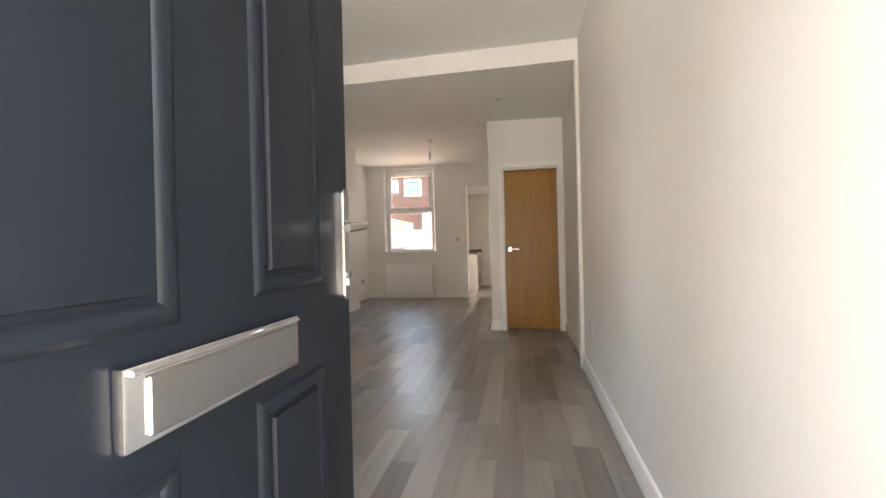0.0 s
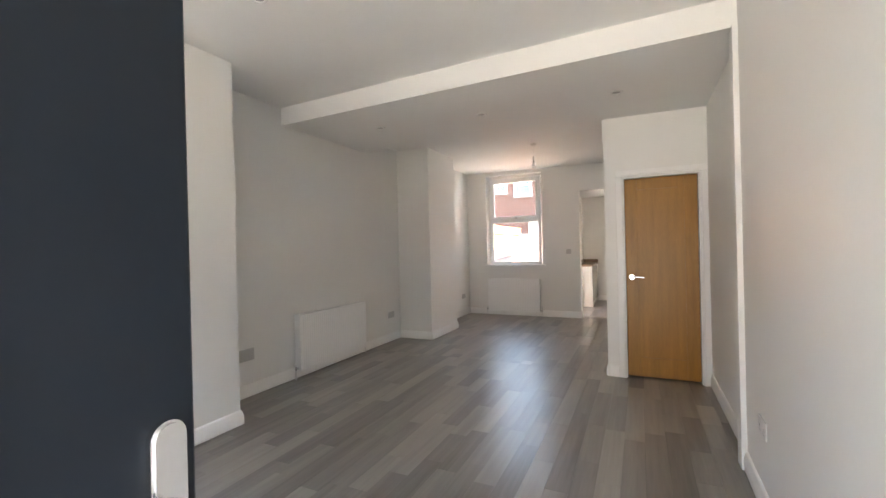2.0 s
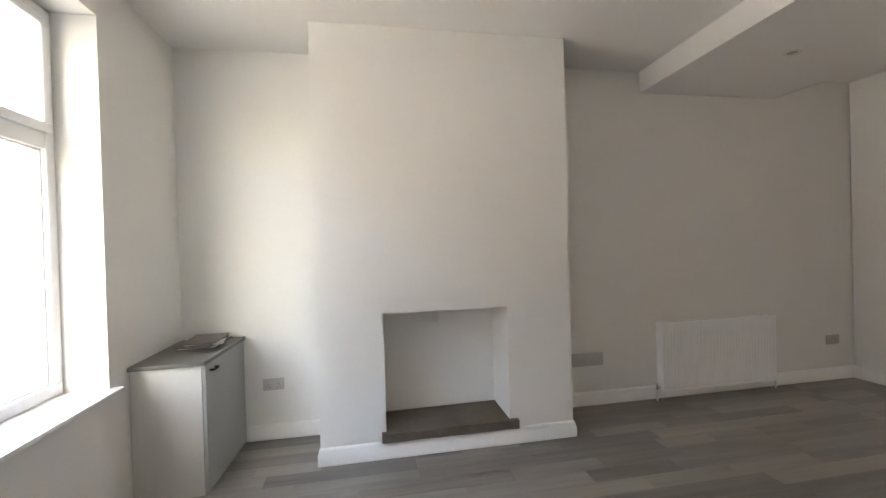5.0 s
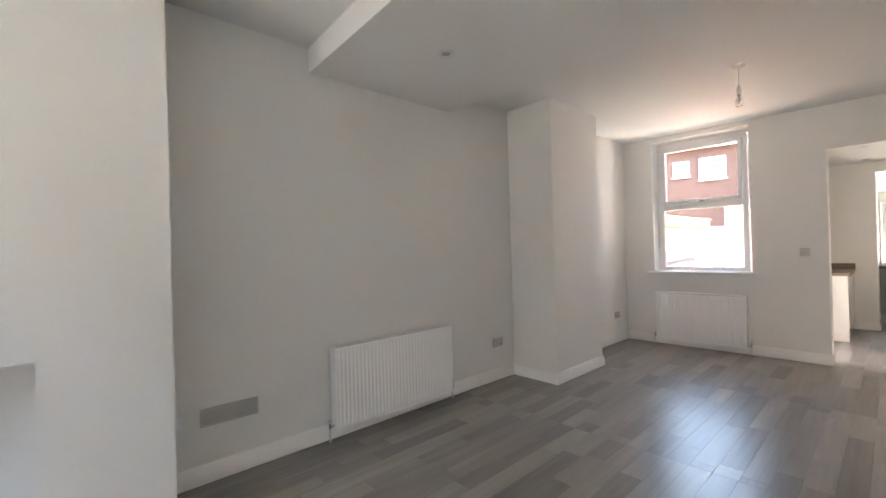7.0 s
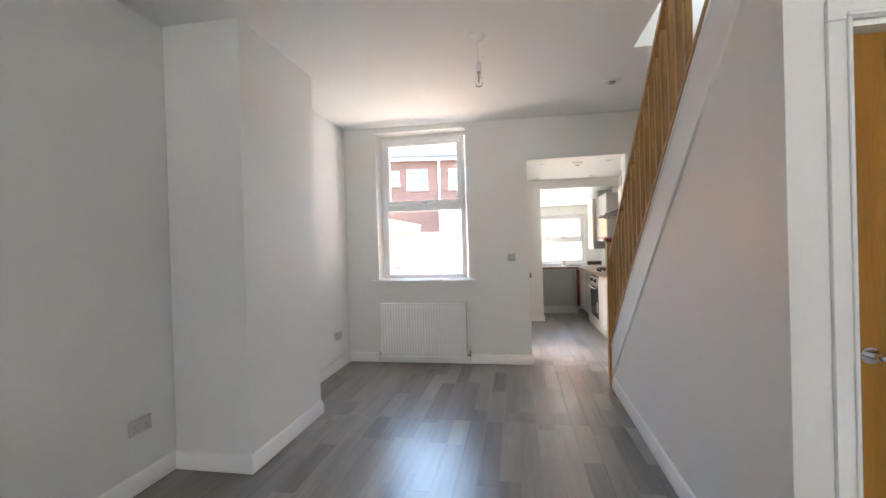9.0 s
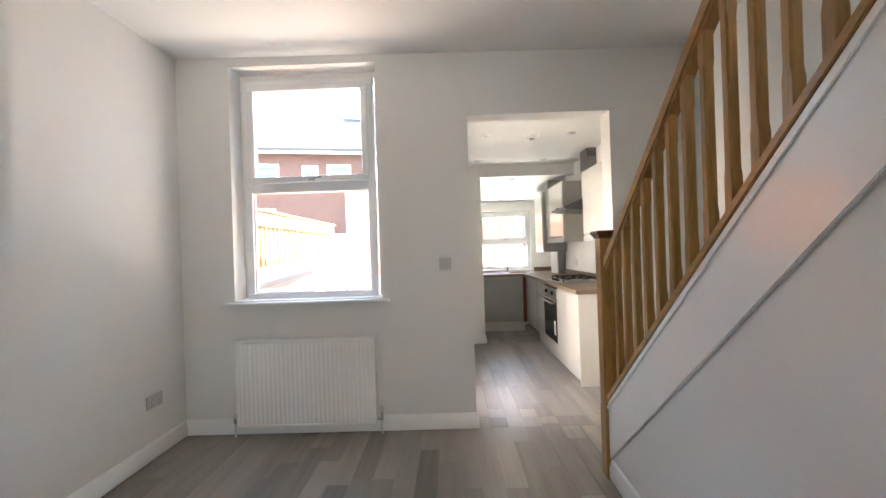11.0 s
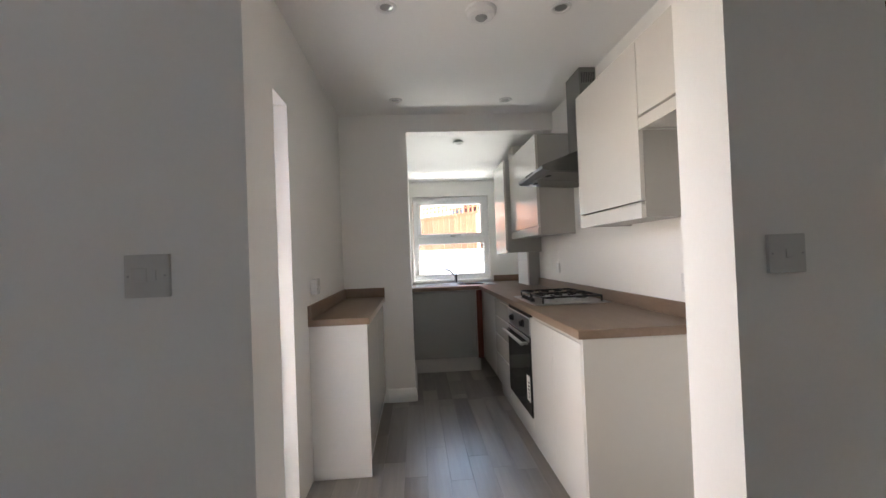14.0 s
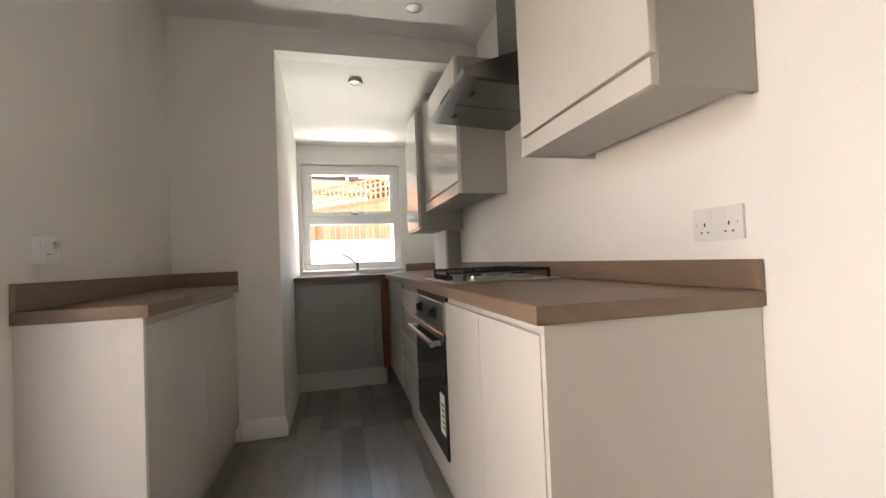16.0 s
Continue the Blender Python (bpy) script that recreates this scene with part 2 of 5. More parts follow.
def cyl(bm, p0, p1, r0, r1=None, n=20, caps=True):
    p0, p1 = Vector(p0), Vector(p1)
    r1 = r0 if r1 is None else r1
    d = p1 - p0
    m = Matrix.Translation((p0 + p1) / 2) @ d.to_track_quat("Z", "Y").to_matrix().to_4x4()
    bmesh.ops.create_cone(bm, cap_ends=caps, segments=n, radius1=r0, radius2=r1, depth=d.length, matrix=m)
    return bm


def lathe(bm, profile, centre, n=28):
    """A turned shape: rows of (radius, z) round the vertical through centre."""
    cx, cy, cz = centre
    rings = [[bm.verts.new((cx + max(r, 1e-4) * math.cos(2 * math.pi * k / n), cy + max(r, 1e-4) * math.sin(2 * math.pi * k / n), cz + z)) for k in range(n)] for r, z in profile]
    for a, b in zip(rings, rings[1:]):
        for k in range(n):
            bm.faces.new((a[k], a[(k + 1) % n], b[(k + 1) % n], b[k]))
    bm.faces.new(rings[0][::-1])
    bm.faces.new(rings[-1])
    return bm


def tube(bm, points, r, n=10):
    """A round bar along points."""
    for a, b in zip(points, points[1:]):
        cyl(bm, a, b, r, n=n)
    for p in points[1:-1]:
        bmesh.ops.create_uvsphere(bm, u_segments=n, v_segments=6, radius=r, matrix=Matrix.Translation(p))
    return bm


def prism(bm, outline, axis, a, b):
    """An outline in the plane across axis, drawn from a to b. The outline gives the two other coordinates in order."""
    def at(u, v, w):
        return {"x": (w, u, v), "y": (u, w, v), "z": (u, v, w)}[axis]
    lo = [bm.verts.new(at(u, v, a)) for u, v in outline]
    hi = [bm.verts.new(at(u, v, b)) for u, v in outline]
    bm.faces.new(lo)
    bm.faces.new(hi[::-1])
    for k in range(len(lo)):
        j = (k + 1) % len(lo)
        bm.faces.new((lo[j], lo[k], hi[k], hi[j]))
    bmesh.ops.recalc_face_normals(bm, faces=bm.faces[:])
    return bm


def finish(name, bm, material, shift=None, smooth=True):
    bmesh.ops.recalc_face_normals(bm, faces=bm.faces[:])
    if shift is not None:
        bmesh.ops.translate(bm, verts=bm.verts[:], vec=-shift)
    me = bpy.data.meshes.new(name)
    if smooth:
        for f in bm.faces:
            f.smooth = True
        for e in bm.edges:
            e.smooth = len(e.link_faces) == 2 and e.calc_face_angle(0) < radians(32)
    bm.to_mesh(me)
    bm.free()
    me.materials.append(material)
    return me


def thing(name, at, label, category, group="", turn=None):
    """An Empty at the base of a thing. With turn (a pose), parts are given in its own axes."""
    ob = new(name)
    ob.empty_display_size = 0.05
    ob.matrix_world = turn if turn is not None else Matrix.Translation(at)
    ORIGIN[ob.name] = Vector((0, 0, 0)) if turn is not None else Vector(at)
    return tagged(ob, label, category, group)


def part(name, bm, material, parent, label=""):
    o = ORIGIN[parent.name]
    ob = new(name, finish(name, bm, material, o))
    ob.parent = parent
    ORIGIN[ob.name] = o
    return tagged(ob, label)


def solid(name, bm, material, label, category, group="", kind="", at=None):
    """A thing or piece of the setting that is one mesh."""
    shift = Vector(at) if at is not None else None
    ob = new(name, finish(name, bm, material, shift))
    if at is not None:
        ob.location = at
    ORIGIN[ob.name] = Vector(at) if at is not None else Vector((0, 0, 0))
    return tagged(ob, label, category, group, kind)


def B(*a, **k):
    return box(bmesh.new(), *a, **k)


def wall(name, label, axis, a, b, u0, u1, z0, z1, holes=(), material=None):
    """A wall between the planes a and b across axis, from u0 to u1, with openings (u0, u1, z0, z1) cut through."""
    us = sorted({u0, u1, *[h[0] for h in holes], *[h[1] for h in holes]})
    zs = sorted({z0, z1, *[h[2] for h in holes], *[h[3] for h in holes]})
    solid_cell = [[not any(h[0] <= (us[i] + us[i + 1]) / 2 <= h[1] and h[2] <= (zs[k] + zs[k + 1]) / 2 <= h[3] for h in holes)
                   for k in range(len(zs) - 1)] for i in range(len(us) - 1)]
    bm = bmesh.new()
    cache = {}

    def vert(i, k, side):
        if (i, k, side) not in cache:
            w = a if side == 0 else b
            cache[i, k, side] = bm.verts.new((w, us[i], zs[k]) if axis == "x" else (us[i], w, zs[k]))
        return cache[i, k, side]

    def there(i, k):
        return 0 <= i < len(us) - 1 and 0 <= k < len(zs) - 1 and solid_cell[i][k]
    for i in range(len(us) - 1):
        for k in range(len(zs) - 1):
            if not there(i, k):
                continue
            for s in (0, 1):
                bm.faces.new((vert(i, k, s), vert(i + 1, k, s), vert(i + 1, k + 1, s), vert(i, k + 1, s)))
            for di, dk, p, q in ((-1, 0, (i, k), (i, k + 1)), (1, 0, (i + 1, k), (i + 1, k + 1)), (0, -1, (i, k), (i + 1, k)), (0, 1, (i, k + 1), (i + 1, k + 1))):
                if not there(i + di, k + dk):
                    bm.faces.new((vert(*p, 0), vert(*q, 0), vert(*q, 1), vert(*p, 1)))
    return solid(name, bm, material or M_WALL, label, "wall", kind="structure")


def slab(name, label, x0, y0, x1, y1, z, thick, tilt=0.0, material=None, mid=-0.3, category="ceiling"):
    """A ceiling whose underside lies at z, falling by tilt to the right of mid."""
    bm = bmesh.new()
    lo = [bm.verts.new((x, y, z - tilt * (x - mid))) for x, y in ((x0, y0), (x1, y0), (x1, y1), (x0, y1))]
    hi = [bm.verts.new((v.co.x, v.co.y, z + thick)) for v in lo]
    bm.faces.new(lo)
    bm.faces.new(hi)
    for k in range(4):
        bm.faces.new((lo[k], lo[(k + 1) % 4], hi[(k + 1) % 4], hi[k]))
    return solid(name, bm, material or M_CEIL, label, category, kind="structure")


# ---------------- the shell ----------------
LEFT, RIGHT, FRONT, BACK = -2.25, 1.635, 0.27, 8.694
CEIL, SOFFIT, TILT_C = 2.815, 2.635, 0.014
wall("wall_front", "white painted front wall with door and window openings", "y", -0.06, FRONT, -2.6, 2.0, 0, 3.2,
     [(0.64, 1.56, 0, 2.12), (-1.40, 0.25, 0.71, 2.60)])
wall("wall_left_front", "white painted party wall behind the chimney breast", "x", -2.6, LEFT, -0.06, 7.12, 0, 3.2)
wall("wall_left_back", "white painted party wall in the dining recess", "x", -2.6, -2.10, 7.12, 9.0, 0, 3.2)
wall("wall_right_middle", "white painted party wall beyond the pier", "x", 1.675, 2.0, 3.69, 5.3, 0, 3.2)
wall("wall_right_stairs", "white painted party wall along the staircase", "x", 1.75, 2.0, 5.3, 9.0, 0, 5.4)
wall("wall_back", "white painted rear wall with window and kitchen opening", "y", BACK, 8.874, -2.6, 1.75, 0, 3.2,
     [(-1.70, -0.588, 1.0, 2.765), (0.09, 1.146, 0, 2.335)])
wall("wall_back_outer", "outer leaf of the rear wall", "y", 8.874, 9.0, -2.6, 0.0, 0, 3.2, [(-1.66, -0.628, 0.98, 2.72)])

solid("pier_right", B(1.607, 3.695, 0, 1.70, 3.80, 2.62), M_WALL, "narrow white plastered pier under the beam end", "pier", kind="structure")
# chimney breasts
wall("chimney_breast_front", "white plastered chimney breast with an open fireplace recess", "x", -2.24, -1.765, 1.25, 2.992, 0, 3.0,
     [(1.67, 2.52, 0.115, 0.955)])
wall("chimney_breast_back", "white plastered chimney breast of the dining area", "x", -2.24, -1.705, 6.19, 7.12, 0, 3.0)
solid("fireplace_back", B(-2.245, 1.66, 0.10, -2.115, 2.53, 0.97), M_WALL, "white plastered back of the fireplace recess", "wall", kind="structure")
# ceilings
slab("ceiling_front", "white plastered ceiling of the front room", -2.4, -0.06, 1.8, 4.0, CEIL, 0.35, TILT_C)
bm = bmesh.new()
lo = [bm.verts.new((x, y, SOFFIT - TILT_C * (x + 0.3))) for x, y in ((-2.4, 3.95), (1.8, 3.70), (1.8, 5.33), (-2.4, 5.33))]
hi = [bm.verts.new((v.co.x, v.co.y, 2.95)) for v in lo]
for ring in (lo, hi, *[(lo[k], lo[(k + 1) % 4], hi[(k + 1) % 4], hi[k]) for k in range(4)]):
    bm.faces.new(ring)
solid("ceiling_soffit", bm, M_CEIL, "white plastered dropped ceiling with a beam face", "ceiling", kind="structure")
# the party wall beside the entrance runs slightly out of square
bm = bmesh.new()
prism(bm, [(1.555, -0.06), (2.0, -0.06), (2.0, 3.71), (1.636, 3.71)], "z", 0, 3.2)
solid("wall_right_front", bm, M_WALL, "white painted party wall beside the entrance", "wall", kind="structure")
slab("ceiling_back", "white plastered ceiling of the dining area", -2.4, 5.33, 0.84, 8.80, CEIL, 0.35, TILT_C)
slab("ceiling_back_2", "white plastered ceiling beside the stairwell", 0.84, 7.13, 1.9, 8.80, CEIL, 0.35, TILT_C)
slab("ceiling_upstairs", "white plastered ceiling above the stairwell", 0.5, 4.9, 2.0, 7.4, 5.2, 0.2)
# the hole is an unseen doorway, added to let the stairwell fill through
wall("wall_well_left", "white plastered side of the stairwell", "x", 0.74, 0.84, 5.42, 7.13, 3.17, 5.4, [(5.75, 6.50, 3.20, 5.15)])
wall("wall_well_front", "white plastered end of the stairwell", "y", 5.3, 5.42, 0.74, 1.75, 2.70, 5.4)
wall("wall_well_back", "white plastered rear side of the stairwell", "y", 7.13, 7.25, 0.84, 1.75, 3.17, 5.4)
# cupboard under the stairs: door wall
wall("wall_door", "white painted wall with the cupboard door under the stairs", "y", 5.30, 5.42, 0.772, 1.675, 0, 2.70, [(0.925, 1.627, 0, 2.03)])

# kitchen shell
KL, KR, KB = -0.19, 1.70, 12.82
wall("wall_kitchen_left", "white painted kitchen wall with the back door opening", "x", -0.46, KL, 8.874, 11.55, 0, 2.9, [(9.07, 9.955, 0, 2.045)])
wall("wall_kitchen_right", "white painted kitchen party wall behind the units", "x", KR, 2.0, 8.874, 13.1, 0, 2.9)
wall("wall_kitchen_nib", "white painted nib and downstand between kitchen and lean-to", "y", 11.43, 11.55, KL, KR, 0, 2.9, [(0.39, KR - 0.0005, 0, 2.335)])
wall("wall_lean_to_left", "white painted side wall of the lean-to", "x", 0.12, 0.385, 11.55, 13.1, 0, 2.6)
wall("wall_kitchen_back", "white painted wall with the window over the sink", "y", KB, 13.06, 0.12, 2.0, 0, 2.6, [(0.42, 1.34, 0.955, 1.96)])
slab("ceiling_kitchen", "white plastered kitchen ceiling", KL - 0.2, 8.80, 1.9, 11.5, 2.49, 0.3)
bm = bmesh.new()
prism(bm, [(11.5, 2.44), (13.0, 2.10), (13.0, 2.4), (11.5, 2.75)], "x", 0.2, 1.9)
solid("ceiling_lean_to", bm, M_CEIL, "white plastered sloping ceiling of the lean-to", "ceiling", kind="structure")

# floor: underlay now, planks at the end of the file
floor = solid("floor", B(-2.4, -0.06, -0.12, 1.9, 13.0, -0.004), M_BED, "grey wood-look plank floor through all rooms", "floor", kind="structure")
solid("ground", B(-60, -60, -0.35, 60, 90, -0.14), M_GROUND, "pale concrete yard and ground behind the house", "ground", kind="structure")


def skirting(name, pts, label="white painted moulded skirting board"):
    """A moulded board along a run of floor points; the room lies to the left of the run."""
    prof = [(0.0, 0.0), (0.007, 0.0), (0.007, 0.007), (0.018, 0.007), (0.018, 0.075), (0.012, 0.088), (0.012, 0.098), (0.006, 0.112), (0.0, 0.118)]
    bm = bmesh.new()
    rows = []
    P = [Vector((x, y, 0)) for x, y in pts]
    for k, p in enumerate(P):
        da = (P[k] - P[k - 1]).normalized() if k else (P[1] - P[0]).normalized()
        db = (P[k + 1] - P[k]).normalized() if k < len(P) - 1 else da
        na, nb = Vector((-da.y, da.x, 0)), Vector((-db.y, db.x, 0))
        off = (na + nb) / max(0.3, 1 + na.dot(nb))
        rows.append([bm.verts.new(p + off * u + Vector((0, 0, v))) for u, v in prof])
    for a, b in zip(rows, rows[1:]):
        for k in range(len(prof) - 1):
            bm.faces.new((a[k], b[k], b[k + 1], a[k + 1]))
    bm.faces.new(rows[0])
    bm.faces.new(rows[-1])
    return solid(name, bm, M_TRIM, label, "skirting", kind="structure")


skirting("baseboard_left", [(-2.10, BACK), (-2.10, 7.12), (-1.705, 7.12), (-1.705, 6.19), (LEFT, 6.19), (LEFT, 2.992), (-1.765, 2.992), (-1.765, 1.25), (LEFT, 1.25), (LEFT, 0.70)])
skirting("baseboard_back", [(0.09, 8.874), (0.09, BACK), (-2.10, BACK)])
skirting("baseboard_right_front", [(1.563, 0.30), (1.636, 3.70)])
skirting("baseboard_right_middle", [(1.675, 3.80), (1.675, 5.3)])
skirting("baseboard_kitchen_nib", [(0.39, 12.2), (0.39, 11.43), (0.16, 11.43)])
skirting("baseboard_back_right", [(1.75, 8.1), (1.75, BACK), (1.146, BACK), (1.146, 8.874)])

# ---------------- front door ----------------
def frame_box(bm, u0, u1, v0, v1, w, at, d0, d1, axis="x", bevel=0.0):
    """Four bars round a rectangle: u across, v up, w wide, from d0 to d1 through the wall, square at the ends."""
    bars = ((u0, u1, v0, v0 + w), (u0, u1, v1 - w, v1), (u0, u0 + w, v0 + w, v1 - w), (u1 - w, u1, v0 + w, v1 - w))
    for a, b, c, d in bars:
        if axis == "x":
            box(bm, d0, a, c, d1, b, d, bevel)
        else:
            box(bm, a, d0, c, b, d1, d, bevel)
    return bm


def raised_panel(bm, y0, y1, z0, z1, x):
    """A door panel on the face at x: a proud bolection round a raised field."""
    steps = ((0.0, -0.0006), (0.004, 0.0030), (0.010, 0.0068), (0.016, 0.0078), (0.022, 0.0068), (0.028, 0.0030), (0.031, 0.0004), (0.038, 0.0002), (0.0405, 0.0070), (0.046, 0.0076))
    rings = []
    for inset, out in steps:
        rings.append([bm.verts.new((x + out, y, z)) for y, z in ((y0 + inset, z0 + inset), (y1 - inset, z0 + inset), (y1 - inset, z1 - inset), (y0 + inset, z1 - inset))])
    for a, b in zip(rings, rings[1:]):
        for k in range(4):
            bm.faces.new((a[k], a[(k + 1) % 4], b[(k + 1) % 4], b[k]))
    bm.faces.new(rings[-1])
    return bm


door = thing("front_door", (0.658, 0.2, 0.0), "dark navy grey composite front door standing open with chrome fittings", "door")
leaf = part("leaf", B(0.6715, 0.2, 0.02, 0.6815, 1.022, 2.03, bevel=0.003), M_DOOR, door)
part("core", B(0.640, 0.2, 0.02, 0.671, 1.022, 2.03, bevel=0.002), M_DOORIN, leaf, "white lock edge of the door")
for y0, y1, z0, z1 in ((0.262, 0.499, 0.958, 1.92), (0.646, 0.876, 0.974, 1.92), (0.262, 0.496, 0.16, 0.804), (0.646, 0.876, 0.16, 0.808)):
    part("panel", raised_panel(bmesh.new(), y0, y1, z0, z1, 0.6822), M_DOOR, leaf)
part("inner_face", B(0.634, 0.203, 0.023, 0.639, 1.019, 2.027), M_DOORIN, leaf, "white inner face of the door")
def plate_outline(y0, y1, z0, z1, n=10):
    """A plate with round ends, as (y, z) rows."""
    r, ym = (y1 - y0) / 2, (y0 + y1) / 2
    up = [(ym + r * math.cos(math.pi * k / n), z1 - r + r * math.sin(math.pi * k / n)) for k in range(n + 1)]
    down = [(ym - r * math.cos(math.pi * k / n), z0 + r - r * math.sin(math.pi * k / n)) for k in range(n + 1)]
    return up + down


bm = bmesh.new()
box(bm, 0.682, 0.410, 0.840, 0.697, 0.750, 0.928, bevel=0.005, seg=2)
box(bm, 0.694, 0.415, 0.918, 0.703, 0.746, 0.925, bevel=0.002)
lp = part("letter_plate", bm, M_CHROME, door, "polished chrome letter plate")
part("flap", B(0.697, 0.436, 0.848, 0.7015, 0.742, 0.914, bevel=0.003), M_STEEL, lp, "brushed silver letter flap")
bm = prism(bmesh.new(), plate_outline(0.974, 1.008, 0.925, 1.190), "x", 0.682, 0.692)
bmesh.ops.bevel(bm, geom=[e for e in bm.edges if e.verts[0].co.x > 0.69 and e.verts[1].co.x > 0.69], offset=0.003, segments=2, affect="EDGES")
plate = part("handle_plate", bm, M_CHROME, door, "chrome handle back plate")
bm = bmesh.new()
cyl(bm, (0.690, 0.991, 1.100), (0.704, 0.991, 1.100), 0.0155, 0.013)
cyl(bm, (0.700, 0.991, 1.100), (0.726, 0.991, 1.100), 0.0105)
tube(bm, [(0.722, 0.993, 1.100), (0.735, 0.990, 1.100), (0.744, 0.978, 1.099), (0.748, 0.955, 1.097), (0.748, 0.915, 1.093), (0.745, 0.866, 1.087)], 0.0092, 14)
part("lever", bm, M_CHROME, plate, "curved chrome lever handle")
bm = bmesh.new()
cyl(bm, (0.690, 0.991, 0.985), (0.698, 0.991, 0.985), 0.0095)
box(bm, 0.690, 0.9865, 0.958, 0.698, 0.9955, 0.985, bevel=0.002)
part("lock_cylinder", bm, M_STEEL, plate)
bm = bmesh.new()
cyl(bm, (0.634, 0.985, 1.10), (0.600, 0.985, 1.10), 0.010)
tube(bm, [(0.602, 0.985, 1.10), (0.594, 0.965, 1.10), (0.594, 0.88, 1.095)], 0.009, 12)
part("inner_lever", bm, M_CHROME, door)
part("lock_strip", B(0.652, 1.0222, 0.30, 0.670, 1.0245, 1.75, bevel=0.001), M_STEEL, door, "steel multipoint lock strip")
for z in (0.25, 1.05, 1.82):
    bm = bmesh.new()
    cyl(bm, (0.676, 0.192, z - 0.05), (0.676, 0.192, z + 0.05), 0.009)
    part("hinge", bm, M_UPVC, door)
df = thing("door_frame", (1.08, 0.06, 0.0), "white plastic front door frame with a metal threshold", "door frame")
for nm, b in (("jamb", (0.641, 0.03, 0.0, 0.672, 0.185, 2.085)), ("jamb", (1.522, 0.03, 0.0, 1.5545, 0.185, 2.085)), ("head", (0.641, 0.03, 2.086, 1.554, 0.185, 2.119))):
    part(nm, B(*b, bevel=0.004), M_UPVC, df)
part("threshold", B(0.673, 0.02, 0.0, 1.521, 0.19, 0.014, bevel=0.004), M_STEEL, df, "aluminium threshold strip")


# ---------------- windows ----------------
def window(name, label, x0, x1, z0, z1, y0, y1, transom, facing, handle=True, frosted=False, mullion=None):
    """A plastic casement: y0 to y1 the frame's depth, transom a height, facing the side of the room (-1: it lies towards -y)."""
    w = 0.058
    ob = thing(name, ((x0 + x1) / 2, (y0 + y1) / 2, z0), label, "window")
    tagged(ob, kind="structure")
    part("window_frame", frame_box(bmesh.new(), x0, x1, z0, z1, w, None, y0, y1, "y", 0.004), M_UPVC, ob)
    part("transom", B(x0 + w, y0 + 0.003, transom - 0.04, x1 - w, y1 - 0.003, transom + 0.04, bevel=0.004), M_UPVC, ob)
    inner = y0 if facing < 0 else y1
    # opening sash above the transom
    s0 = inner - 0.022 if facing < 0 else inner - 0.03
    sash = part("sash", frame_box(bmesh.new(), x0 + w + 0.002 - 0.012, x1 - w - 0.002 + 0.012, transom + 0.042 - 0.006, z1 - w + 0.008, 0.046, None, s0, s0 + 0.052, "y", 0.005), M_UPVC, ob, "white opening top light")
    ym = (y0 + y1) / 2
    for a, b, c, d, m in ((x0 + w + 0.03, x1 - w - 0.03, transom + 0.075, z1 - w - 0.03, 0), (x0 + w, x1 - w, z0 + w, transom - 0.041, 1)):
        p = part("pane", B(a, ym - 0.006, c, b, ym + 0.006, d), M_GLASS, ob)
        p.visible_shadow = False
        part("gasket", frame_box(bmesh.new(), a - 0.001, b + 0.001, c - 0.001, d + 0.001, 0.005, None, ym - 0.012, ym + 0.012, "y"), M_GREYPLASTIC, ob)
    if handle:
        xm, zh, dy = (x0 + x1) / 2, transom + 0.058, -1 if facing < 0 else 1
        bm = bmesh.new()
        yf = s0 if facing < 0 else s0 + 0.052
        box(bm, xm - 0.012, min(yf, yf + dy * 0.012), zh - 0.016, xm + 0.05, max(yf, yf + dy * 0.012), zh + 0.016, bevel=0.004)
        tube(bm, [(xm, yf + dy * 0.012, zh), (xm + 0.01, yf + dy * 0.034, zh), (xm + 0.11, yf + dy * 0.036, zh + 0.008)], 0.0075)
        part("handle", bm, M_STEEL, sash, "metal window handle")
    return ob


window("window_1", "white plastic casement window of the rear room", -1.655, -0.632, 0.985, 2.705, 8.805, 8.875, 1.862, -1)
window("window_2", "white plastic casement window over the kitchen sink", 0.423, 1.337, 0.957, 1.957, 12.86, 12.93, 1.43, -1)
window("window_3", "white plastic casement window of the front room", -1.397, 0.247, 0.713, 2.597, 0.0, 0.07, 1.95, 1)
solid("window_sill_1", B(-1.765, 8.630, 0.968, -0.535, 8.802, 0.992, bevel=0.006, seg=2), M_TRIM, "white painted window board with a rounded nose", "window sill", kind="structure")
solid("window_sill_2", B(0.405, 12.795, 0.934, 1.36, 12.858, 0.952, bevel=0.004), M_TRIM, "white tile sill behind the sink", "window sill", kind="structure")
solid("window_sill_3", B(-1.44, 0.073, 0.688, 0.29, 0.32, 0.7095, bevel=0.006, seg=2), M_TRIM, "white painted window board in the front room", "window sill", kind="structure")


